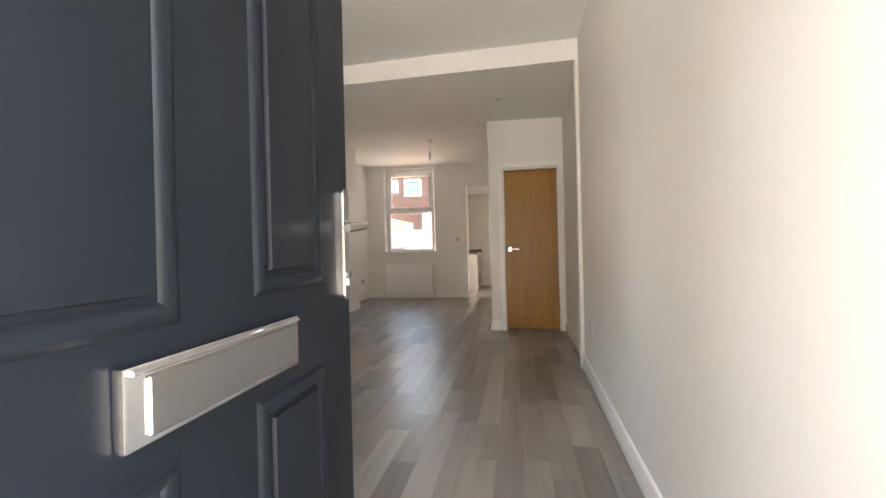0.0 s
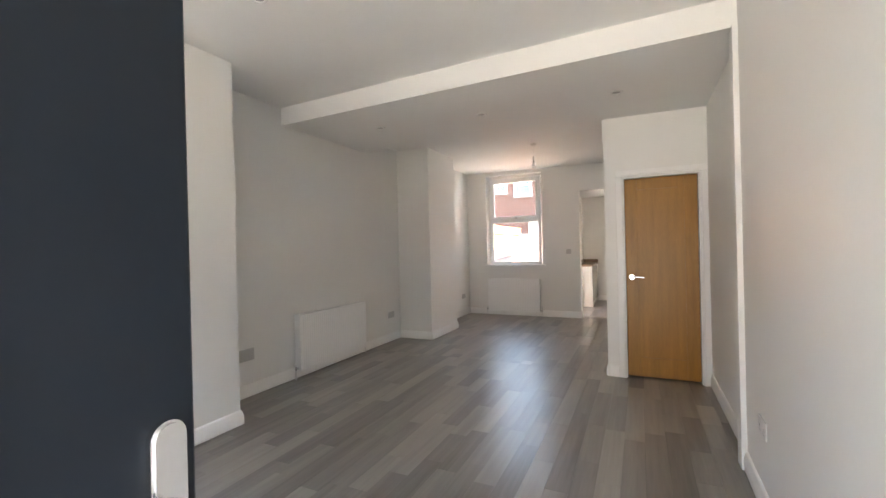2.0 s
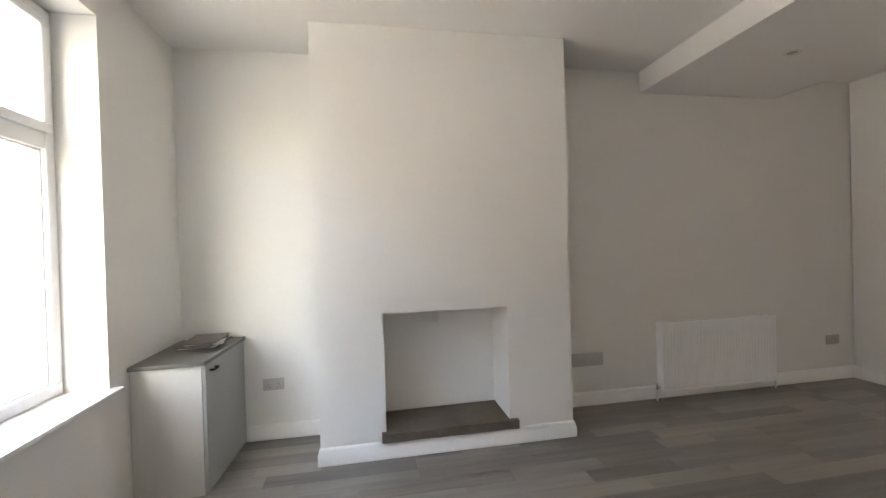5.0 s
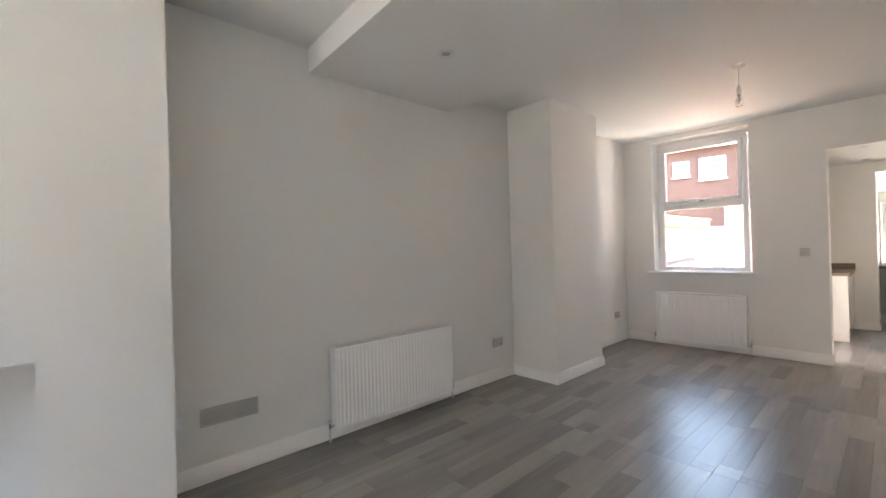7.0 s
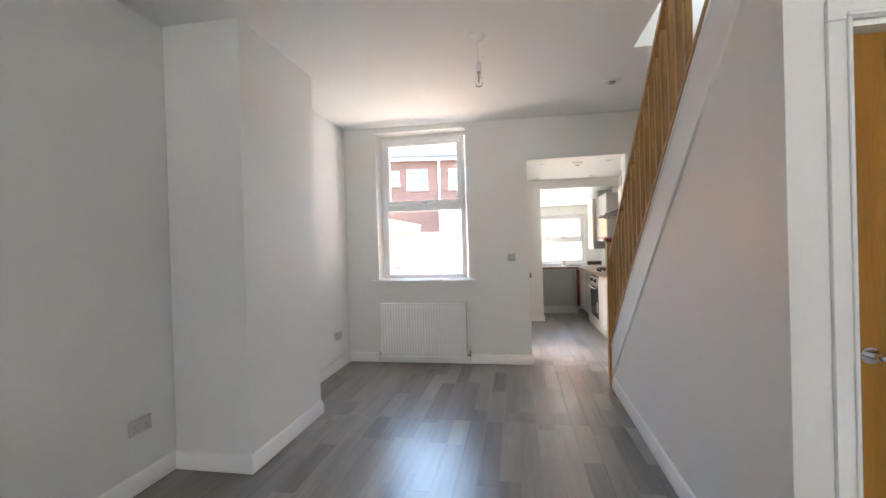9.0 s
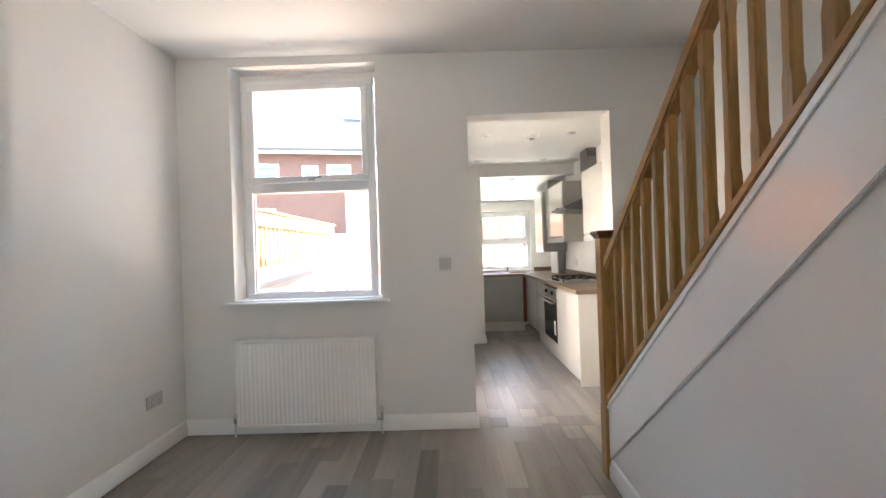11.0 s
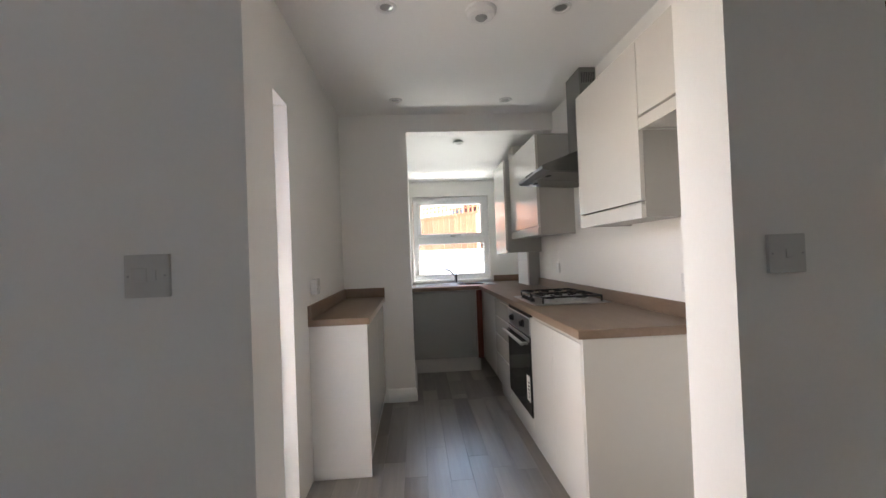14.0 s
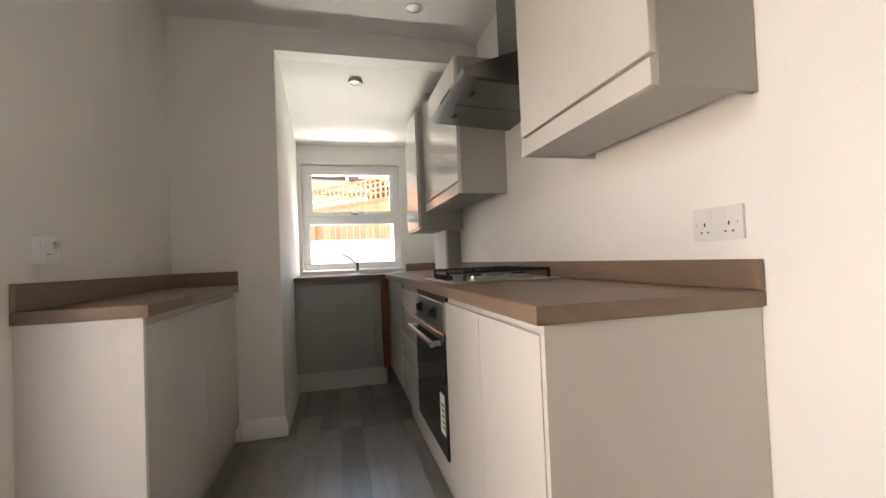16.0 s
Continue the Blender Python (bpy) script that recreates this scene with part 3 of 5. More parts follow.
# ---------------- radiators ----------------
def radiator(label, w, h, turn):
    """A double panel radiator: x along it, the front at y = 0, the wall towards +y."""
    ob = thing("radiator", None, label, "radiator", "panel radiators", turn=turn)
    bm = bmesh.new()
    n = int(w / 0.0334)
    pts = []
    for k in range(n * 8 + 1):
        u = 0.02 + (w - 0.04) * k / (n * 8)
        pts.append((u, (0.006, 0.0045, 0.0012, 0.0, 0.0, 0.0, 0.0012, 0.0045)[k % 8]))
    rows = []
    for z, s in ((0.022, 0), (0.05, 1), (h - 0.05, 1), (h - 0.022, 0)):
        rows.append([bm.verts.new((u, 0.008 if not s else v, z)) for u, v in pts])
    for a, b in zip(rows, rows[1:]):
        for k in range(len(pts) - 1):
            bm.faces.new((a[k], a[k + 1], b[k + 1], b[k]))
    part("front_panel", bm, M_RAD, ob)
    bm = bmesh.new()
    for a, b in (((0, 0.004, 0.0), (w, 0.022, 0.022)), ((0, 0.004, h - 0.022), (w, 0.022, h)), ((0, 0.004, 0.022), (0.02, 0.022, h - 0.022)), ((w - 0.02, 0.004, 0.022), (w, 0.022, h - 0.022))):
        box(bm, *a, *b, bevel=0.003)
    part("front_rim", bm, M_RAD, ob)
    part("back_panel", B(0.0, 0.068, 0.0, w, 0.082, h, bevel=0.004), M_RAD, ob)
    for x in (-0.0025, w - 0.0005):
        part("side_cover", B(x, 0.003, 0.02, x + 0.003, 0.083, h - 0.004), M_RAD, ob)
    bm = bmesh.new()
    for k in range(int(w / 0.018)):
        box(bm, 0.01 + k * 0.018, 0.024, h - 0.006, 0.013 + k * 0.018, 0.066, h - 0.003)
    box(bm, 0.004, 0.022, h - 0.003, w - 0.004, 0.028, h + 0.001)
    box(bm, 0.004, 0.062, h - 0.003, w - 0.004, 0.068, h + 0.001)
    part("top_grille", bm, M_RAD, ob)
    for x, d in ((0.0, -1), (w, 1)):
        bm = bmesh.new()
        cyl(bm, (x, 0.045, 0.035), (x + d * 0.035, 0.045, 0.035), 0.010)
        cyl(bm, (x + d * 0.035, 0.045, 0.02), (x + d * 0.035, 0.045, 0.085 if d > 0 else 0.062), 0.0105)
        v = part("valve", bm, M_CHROME, ob, "chrome radiator valve")
        bm = bmesh.new()
        cyl(bm, (x + d * 0.035, 0.045, 0.085 if d > 0 else 0.062), (x + d * 0.035, 0.045, 0.128 if d > 0 else 0.08), 0.016, 0.013)
        part("valve_cap", bm, M_PLASTIC, v)
        bm = bmesh.new()
        cyl(bm, (x + d * 0.035, 0.045, -0.079), (x + d * 0.035, 0.045, 0.022), 0.0075)
        part("pipe", bm, M_PLASTIC, ob)
    for x in (0.12, w - 0.12):
        part("wall_bracket", B(x, 0.083, 0.06, x + 0.03, 0.0965, h - 0.06, bevel=0.002), M_STEEL, ob)
    return ob


radiator("white enamelled panel radiator on the wall beside the chimney breast", 1.15, 0.60, pose(-2.152, 4.04, 0.080, 0, 0, 90))
radiator("white enamelled panel radiator under the rear window", 1.02, 0.64, pose(-1.665, 8.597, 0.080))


# ---------------- electrics ----------------
def plate_thing(name, label, category, at, normal, w, h, kind_of, material=None):
    """A moulded wall plate centred at a place on the wall; normal one of +x -x -y."""
    rot = {"-y": 0, "+x": 90, "-x": -90, "+y": 180}[normal]
    ob = thing(name, None, label, category, turn=pose(*at, 0, 0, rot))
    m = material or M_PLASTIC
    part("face_plate", B(-w / 2, -0.010, -h / 2, w / 2, 0.0, h / 2, bevel=0.003, seg=2), m, ob)
    if kind_of == "socket":
        for c in (-0.036, 0.036):
            part("rocker", B(c * 0.55 - 0.007, -0.0125, 0.012, c * 0.55 + 0.007, -0.010, 0.032, bevel=0.001), m, ob)
            bm = bmesh.new()
            box(bm, c - 0.0022, -0.0106, -0.006, c + 0.0022, -0.0101, 0.004)
            box(bm, c - 0.0135, -0.0106, -0.0235, c - 0.0075, -0.0101, -0.0195)
            box(bm, c + 0.0075, -0.0106, -0.0235, c + 0.0135, -0.0101, -0.0195)
            part("pin_slots", bm, M_GASKET, ob)
    elif kind_of == "switch":
        part("rocker", B(-0.005, -0.0135, -0.010, 0.005, -0.010, 0.010, bevel=0.001), m, ob)
    elif kind_of == "spur":
        part("fuse_carrier", B(-0.030, -0.0125, -0.012, 0.002, -0.010, 0.016, bevel=0.001), m, ob)
        part("rocker", B(0.010, -0.0135, -0.010, 0.020, -0.010, 0.012, bevel=0.001), m, ob)
    if kind_of != "vent":
        for sx in (-w * 0.41, w * 0.41):
            bm = bmesh.new()
            cyl(bm, (sx, -0.0108, 0), (sx, -0.0098, 0), 0.0024, n=10)
            part("screw", bm, M_STEEL, ob)
    return ob


SOCK = "white plastic double wall socket"
plate_thing("wall_socket", SOCK + " low beside the chimney breast", "socket", (-2.25, 0.876, 0.408), "+x", 0.147, 0.087, "socket", M_SATIN)
plate_thing("wall_socket", SOCK + " beside the radiator", "socket", (-2.25, 5.94, 0.386), "+x", 0.147, 0.087, "socket", M_SATIN)
plate_thing("wall_socket", SOCK + " in the dining recess", "socket", (-2.10, 8.36, 0.385), "+x", 0.147, 0.087, "socket", M_SATIN)
plate_thing("wall_socket", SOCK + " low beside the entrance", "socket", (1.629, 3.28, 0.42), "-x", 0.147, 0.087, "socket")
plate_thing("wall_socket", SOCK + " over the worktop", "socket", (1.70, 9.636, 1.079), "-x", 0.147, 0.087, "socket")
plate_thing("spur_switch", "white plastic fused switch over the worktop by the boiler", "switch", (1.70, 11.43, 1.102), "-x", 0.087, 0.087, "spur")
timer = thing("timer_switch", None, "white plastic surface-mounted timer switch over the small worktop", "switch", turn=pose(-0.19, 10.356, 1.092, 0, 0, 90))
part("back_box", B(-0.044, -0.024, -0.044, 0.044, 0.0, 0.044, bevel=0.003, seg=2), M_UPVC, timer)
part("face_plate", B(-0.0455, -0.034, -0.0455, 0.0455, -0.0245, 0.0455, bevel=0.004, seg=2), M_UPVC, timer)
bm = bmesh.new()
cyl(bm, (0.008, -0.034, 0.018), (0.008, -0.041, 0.018), 0.013, 0.0115)
part("dial", bm, M_SATIN, timer, "small grey dial")
part("rocker", B(0.020, -0.0385, -0.020, 0.036, -0.0345, -0.006, bevel=0.001), M_UPVC, timer)
part("marking", B(-0.034, -0.0348, -0.014, -0.010, -0.0342, -0.010), M_GREYPLASTIC, timer)
plate_thing("wall_switch", "white plastic spur plate between window and kitchen opening", "switch", (-0.108, BACK, 1.232), "-y", 0.087, 0.087, "spur", M_SATIN)
plate_thing("wall_switch", "white plastic light switch at the foot of the stairs", "switch", (1.262, BACK, 1.226), "-y", 0.087, 0.087, "switch", M_SATIN)
vent = plate_thing("wall_vent", "white plastic louvred air vent beside the chimney breast", "vent", (-2.25, 3.362, 0.393), "+x", 0.335, 0.11, "vent", M_SATIN)
for k in range(7):
    part("slat", B(-0.152, -0.0145, -0.042 + k * 0.0125, 0.152, -0.0101, -0.034 + k * 0.0125, bevel=0.0015), M_SATIN, vent)


def downlight(x, y, z, label):
    ob = thing("downlight", (x, y, z), label, "downlight", "recessed downlights")
    bm = bmesh.new()
    lathe(bm, [(0.034, -0.001), (0.037, -0.0065), (0.044, -0.008), (0.050, -0.006), (0.053, 0.0)], (x, y, z - 0.0005))
    part("bezel", bm, M_PLASTIC, ob, "white round bezel")
    bm = bmesh.new()
    lathe(bm, [(0.001, -0.0025), (0.022, -0.0030), (0.031, -0.0015), (0.031, -0.0005)], (x, y, z - 0.001), 20)
    part("lamp", bm, M_STEEL, ob, "unlit lamp face")
    return ob


def soff(x):
    return SOFFIT - TILT_C * (x + 0.3)


for x, y in ((-1.39, 4.49), (-0.27, 4.56), (0.94, 4.53)):
    downlight(x, y, soff(x), "small white downlight in the dropped ceiling, unlit")
downlight(-0.874, 2.48, CEIL - TILT_C * (-0.574), "small white downlight in the front ceiling, unlit")
for x, y in ((0.322, 11.09), (1.205, 11.11), (0.335, 9.86), (1.22, 9.86)):
    downlight(x, y, 2.49, "small white downlight in the kitchen ceiling, unlit")
downlight(0.896, 11.869, 2.352, "small white downlight in the sloping lean-to ceiling, unlit")


def smoke_alarm(x, y, z, label):
    ob = thing("smoke_alarm", (x, y, z), label, "smoke alarm")
    bm = bmesh.new()
    lathe(bm, [(0.044, -0.038), (0.052, -0.040), (0.066, -0.034), (0.073, -0.017), (0.079, -0.015), (0.079, 0.0)], (x, y, z))
    part("base", bm, M_PLASTIC, ob)
    bm = bmesh.new()
    lathe(bm, [(0.001, -0.050), (0.022, -0.050), (0.031, -0.041), (0.031, -0.038)], (x, y, z), 20)
    part("sensor", bm, M_GREYPLASTIC, ob)
    return ob


smoke_alarm(0.81, 7.69, CEIL - TILT_C * 1.11, "round white smoke alarm on the dining ceiling")
smoke_alarm(0.812, 9.885, 2.49, "round white heat alarm on the kitchen ceiling")

px, py, pz = -0.268, 6.735, CEIL - TILT_C * 0.03
pend = thing("pendant_light", (px, py, pz), "bare bulb pendant on a white flex, unlit", "pendant light")
bm = bmesh.new()
lathe(bm, [(0.010, -0.030), (0.030, -0.026), (0.047, -0.012), (0.050, 0.0)], (px, py, pz))
part("ceiling_rose", bm, M_PLASTIC, pend)
bm = bmesh.new()
cyl(bm, (px, py, pz - 0.17), (px, py, pz - 0.028), 0.003, n=10)
part("flex", bm, M_PLASTIC, pend)
bm = bmesh.new()
lathe(bm, [(0.019, -0.240), (0.020, -0.205), (0.016, -0.200), (0.014, -0.175), (0.006, -0.168)], (px, py, pz))
part("lamp_holder", bm, M_PLASTIC, pend)
bm = bmesh.new()
lathe(bm, [(0.001, -0.345), (0.018, -0.340), (0.028, -0.322), (0.029, -0.308), (0.024, -0.285), (0.014, -0.262), (0.0125, -0.240)], (px, py, pz))
part("bulb", bm, M_BULB, pend, "clear glass bulb")
bm = bmesh.new()
lathe(bm, [(0.0125, -0.262), (0.0135, -0.245), (0.0135, -0.2405)], (px, py, pz - 0.001), 16)
cyl(bm, (px, py, pz - 0.315), (px, py, pz - 0.263), 0.004, n=8)
part("bulb_cap", bm, M_STEEL, pend)

# ---------------- fireplace and cupboard ----------------
bm = bmesh.new()
N = 22
top, low = [], []
for k in range(N + 1):
    y = 1.640 + (2.575 - 1.640) * k / N
    x = -1.728 + 0.010 * noise.noise((y * 5, 0.3, 1)) + 0.006 * noise.noise((y * 17, 2.3, 4))
    top.append((x, y))
outline = [(-1.7665, 1.672), (-2.112, 1.672), (-2.112, 2.518), (-1.7665, 2.518), (-1.7665, 2.575)] + top[::-1] + [(-1.7665, 1.640)]
prism(bm, outline, "z", 0.1185, 0.176)
for v in bm.verts:
    if v.co.z > 0.15:
        v.co.z += 0.006 * noise.noise((v.co.x * 6, v.co.y * 6, 0.2)) + 0.03 * (-1.72 - v.co.x) * 0.3
solid("hearth_slab", bm, M_SLATE, "rough grey stone hearth slab laid in the fireplace recess", "hearth", at=(-1.92, 2.1, 0.118))
plate_thing("blanking_plate", "small white plastic plate at the top of the fireplace", "plate", (-2.115, 2.07, 0.855), "+x", 0.05, 0.085, "vent")

cab = thing("meter_cupboard", (-1.90, 0.46, 0.0), "grey painted meter cupboard with a darker top under the window wall", "cupboard")
bm = bmesh.new()
prism(bm, [(-2.248, 0.272), (-1.575, 0.272), (-1.600, 0.627), (-2.248, 0.660)], "z", 0.0, 0.748)
part("body", bm, M_UNIT, cab, "pale side panels")
bm = bmesh.new()
prism(bm, [(-2.249, 0.2715), (-1.555, 0.2715), (-1.575, 0.655), (-2.249, 0.690)], "z", 0.7485, 0.772)
part("top", bm, M_CUPTOP, cab, "dark grey lid")
bm = bmesh.new()
prism(bm, [(-2.243, 0.662), (-1.603, 0.6295), (-1.602, 0.6475), (-2.242, 0.680)], "z", 0.012, 0.745)
cd = part("door", bm, M_CUPGREY, cab, "plain grey cupboard door")
bm = bmesh.new()
tube(bm, [(-1.665, 0.650, 0.700), (-1.665, 0.672, 0.700), (-1.700, 0.676, 0.698), (-1.735, 0.674, 0.700), (-1.735, 0.655, 0.700)], 0.006)
part("handle", bm, M_BLACK, cd, "small black pull handle")
for k, (dx, dy, r, m) in enumerate(((0, 0, 4, M_PAPER), (0.02, 0.010, -9, M_PAPERDARK), (-0.022, 0.014, 12, M_PAPER), (0.016, 0.0, -4, M_PAPERDARK), (-0.014, -0.008, 17, M_PAPER), (0.010, 0.012, 3, M_PAPERDARK))):
    bm = bmesh.new()
    box(bm, -0.165, -0.105, 0.0, 0.165, 0.105, 0.0035)
    for v in bm.verts:
        v.co.z += 0.006 * (v.co.x / 0.1) ** 2
    bm.transform(pose(-2.02 + dx, 0.50 + dy, 0.773 + k * 0.0055, 0, 0, r))
    solid("leaflet", bm, m, "folded paper leaflet in a loose pile on the cupboard", "leaflet", "pile of post", at=(-2.02 + dx, 0.50 + dy, 0.773 + k * 0.0055))

# ---------------- cupboard door under the stairs ----------------
od = thing("cupboard_door", (1.27, 5.37, 0.0), "closed oak veneer door to the cupboard under the stairs", "door")
X0, X1, YF = 0.958, 1.594, 5.352
for nm, b in (("stile", (X0, 0.012, X0 + 0.112, 1.995)), ("stile", (X1 - 0.112, 0.012, X1, 1.995)), ("rail", (X0 + 0.1125, 1.883, X1 - 0.1125, 1.995)), ("rail", (X0 + 0.1125, 0.012, X1 - 0.1125, 0.205))):
    part(nm, B(b[0], YF, b[1], b[2], YF + 0.036, b[3], bevel=0.0012), M_OAK, od)
part("panel", B(X0 + 0.110, YF + 0.009, 0.203, X1 - 0.110, YF + 0.027, 1.885), M_OAK, od, "flush oak veneer panel")
bm = bmesh.new()
cyl(bm, (X0 + 0.055, YF - 0.008, 1.01), (X0 + 0.055, YF, 1.01), 0.026)
cyl(bm, (X0 + 0.055, YF - 0.045, 1.01), (X0 + 0.055, YF - 0.006, 1.01), 0.009)
tube(bm, [(X0 + 0.055, YF - 0.045, 1.01), (X0 + 0.09, YF - 0.050, 1.012), (X0 + 0.165, YF - 0.047, 1.006)], 0.0085)
part("handle", bm, M_CHROME, od, "chrome lever handle on a round rose")
for z in (0.24, 1.75):
    bm = bmesh.new()
    cyl(bm, (X1 + 0.004, YF - 0.004, z - 0.04), (X1 + 0.004, YF - 0.004, z + 0.04), 0.006)
    part("hinge", bm, M_STEEL, od)
bm = bmesh.new()
for b in ((0.927, 0.0, 0.955, 2.028), (1.597, 0.0, 1.625, 2.028), (0.955, 1.999, 1.597, 2.028)):
    box(bm, b[0], 5.303, b[1], b[2], 5.417, b[3])
solid("door_lining", bm, M_TRIM, "white painted lining round the cupboard door", "door frame", kind="structure")
bm = bmesh.new()


def architrave(bm, x0, x1, z0, z1, y):
    box(bm, x0, y - 0.018, z0, x1, y - 0.0005, z1, bevel=0.005, seg=2)


architrave(bm, 0.880, 0.944, 0.0, 2.012, 5.30)
architrave(bm, 1.608, 1.672, 0.0, 2.012, 5.30)
architrave(bm, 0.880, 1.672, 2.0135, 2.078, 5.30)
for b in ((0.925, 0.0, 0.938, 2.02), (1.614, 0.0, 1.627, 2.02), (0.925, 2.02, 1.627, 2.033)):
    box(bm, b[0], 5.272, b[1], b[2], 5.2815, b[3], bevel=0.003)
solid("trim_door", bm, M_TRIM, "white painted architrave round the cupboard door", "architrave", kind="structure")
skirting("baseboard_door", [(0.879, 5.30), (0.790, 5.30)])

# ---------------- staircase ----------------
STAIR = Matrix.Translation((0.772, 5.30, 0)) @ pose(0, 0, 0, 0, 0, -0.95)
SLOPE = 0.87
LEN = 2.67                              # from the door wall to the newel


def line(u, z_at_newel):
    return z_at_newel + SLOPE * (LEN - u)


bm = bmesh.new()
prism(bm, [(0.0, 0.0), (LEN, 0.0), (LEN, 0.12), (0.0, line(0, 0.12))], "x", 0.0, 0.075)
bm.transform(STAIR)
solid("wall_stair_side", bm, M_WALL, "white painted triangular wall under the staircase", "wall", kind="structure")
bm = bmesh.new()
SK = [(0.0, 0.0), (-0.007, 0.0), (-0.007, 0.007), (-0.018, 0.007), (-0.018, 0.075), (-0.012, 0.088), (-0.012, 0.098), (-0.006, 0.112), (0.0, 0.118)]
prism(bm, SK, "y", 0.0, LEN)
bm.transform(STAIR)
solid("baseboard_stair", bm, M_TRIM, "white painted moulded skirting board along the stair wall", "skirting", kind="structure")

st = thing("staircase", None, "closed-string staircase with white strings and a pine balustrade", "staircase", turn=STAIR)


def slope_bar(x0, x1, zlo, zhi, u0, u1, bevel=0.0):
    bm = bmesh.new()
    prism(bm, [(u0, line(u0, zlo)), (u1, line(u1, zlo)), (u1, line(u1, zhi)), (u0, line(u0, zhi))], "x", x0, x1)
    if bevel:
        bmesh.ops.bevel(bm, geom=bm.edges[:], offset=bevel, segments=2, affect="EDGES")
    return bm


UT = LEN - 2.87                         # where the flight passes the ceiling
part("outer_string", slope_bar(-0.014, 0.030, 0.112, 0.445, 0.045, LEN, 0.003), M_TRIM, st, "white painted outer string board")
part("string_bead", slope_bar(-0.021, -0.014, 0.402, 0.420, 0.045, LEN, 0.002), M_TRIM, st)
part("inner_string", slope_bar(0.885, 0.905, 0.10, 0.47, 0.30, LEN), M_TRIM, st)
part("base_rail", slope_bar(-0.020, 0.040, 0.4455, 0.482, 0.10, LEN, 0.003), M_PINERAIL, st, "varnished pine base rail")
part("handrail", slope_bar(-0.018, 0.042, 1.185, 1.262, 0.74, LEN, 0.009), M_PINERAIL, st, "varnished pine handrail")
for k in range(13):
    u1 = LEN - 0.02 - 0.222 * k
    z1 = 0.195 * (k + 1)
    if z1 > 2.6 or u1 - 0.25 < 0.13:
        break
    part("tread", B(0.032, u1 - 0.245, z1 - 0.024, 0.884, u1 + 0.018, z1, bevel=0.004), M_PANELW, st)
    part("riser", B(0.032, u1 - 0.010, z1 - 0.195, 0.884, u1, z1 - 0.0245), M_PANELW, st)
# chamfered balusters
BAL = 0.035


def baluster(u):
    bm = bmesh.new()
    zb, zt = line(u, 0.484), line(u, 1.184)
    h, cx = BAL / 2, 0.011
    rows = []
    for z, c in ((0.0, 0.0), (0.105, 0.0), (0.130, 0.006), (0.590, 0.006), (0.615, 0.0), (0.70, 0.0)):
        c = max(c, 0.0012)
        ring = []
        for x, y in ((-h + c, -h), (h - c, -h), (h, -h + c), (h, h - c), (h - c, h), (-h + c, h), (-h, h - c), (-h, -h + c)):
            zz = zb + z - (SLOPE * y if z in (0.0, 0.70) else 0)
            ring.append(bm.verts.new((cx + x, u + y, zz)))
        rows.append(ring)
    for a, b in zip(rows, rows[1:]):
        for k in range(8):
            bm.faces.new((a[k], a[(k + 1) % 8], b[(k + 1) % 8], b[k]))
    bm.faces.new(rows[0])
    bm.faces.new(rows[-1])
    return bm


for k in range(17):
    u = 2.53 - 0.1185 * k
    if u > 0.74 and line(u, 1.26) < 3.0:
        part("baluster", baluster(u), M_PINE, st)
nw = part("newel_post", bmesh.new(), M_PINE, st, "square varnished pine newel post with a knot")
bm = bmesh.new()
h = 0.042
rows = []
for z, c in ((0.0, 0.001), (0.36, 0.001), (0.40, 0.007), (1.145, 0.007), (1.185, 0.001), (1.373, 0.001)):
    rows.append([bm.verts.new((0.011 + x, LEN + 0.042 + y, z)) for x, y in ((-h + c, -h), (h - c, -h), (h, -h + c), (h, h - c), (h - c, h), (-h + c, h), (-h, h - c), (-h, -h + c))])
for a, b in zip(rows, rows[1:]):
    for k in range(8):
        bm.faces.new((a[k], a[(k + 1) % 8], b[(k + 1) % 8], b[k]))
bm.faces.new(rows[0])
bm.faces.new(rows[-1])
nw.data = finish("newel_post", bm, M_PINE)
bm = bmesh.new()
rows = []
for r, z in ((0.044, 1.3735), (0.050, 1.380), (0.050, 1.386), (0.054, 1.392), (0.062, 1.400), (0.063, 1.416), (0.059, 1.4195)):
    rows.append([bm.verts.new((0.011 + sx * r, LEN + 0.042 + sy * r, z)) for sx, sy in ((-1, -1), (1, -1), (1, 1), (-1, 1))])
for a, b in zip(rows, rows[1:]):
    for k in range(4):
        bm.faces.new((a[k], a[(k + 1) % 4], b[(k + 1) % 4], b[k]))
bm.faces.new(rows[0])
bm.faces.new(rows[-1])
part("newel_cap", bm, M_NEWELCAP, st, "dark moulded square newel cap")

# ---------------- kitchen ----------------
FX, DX = 1.125, 1.105                  # door fronts and worktop edge of the long run


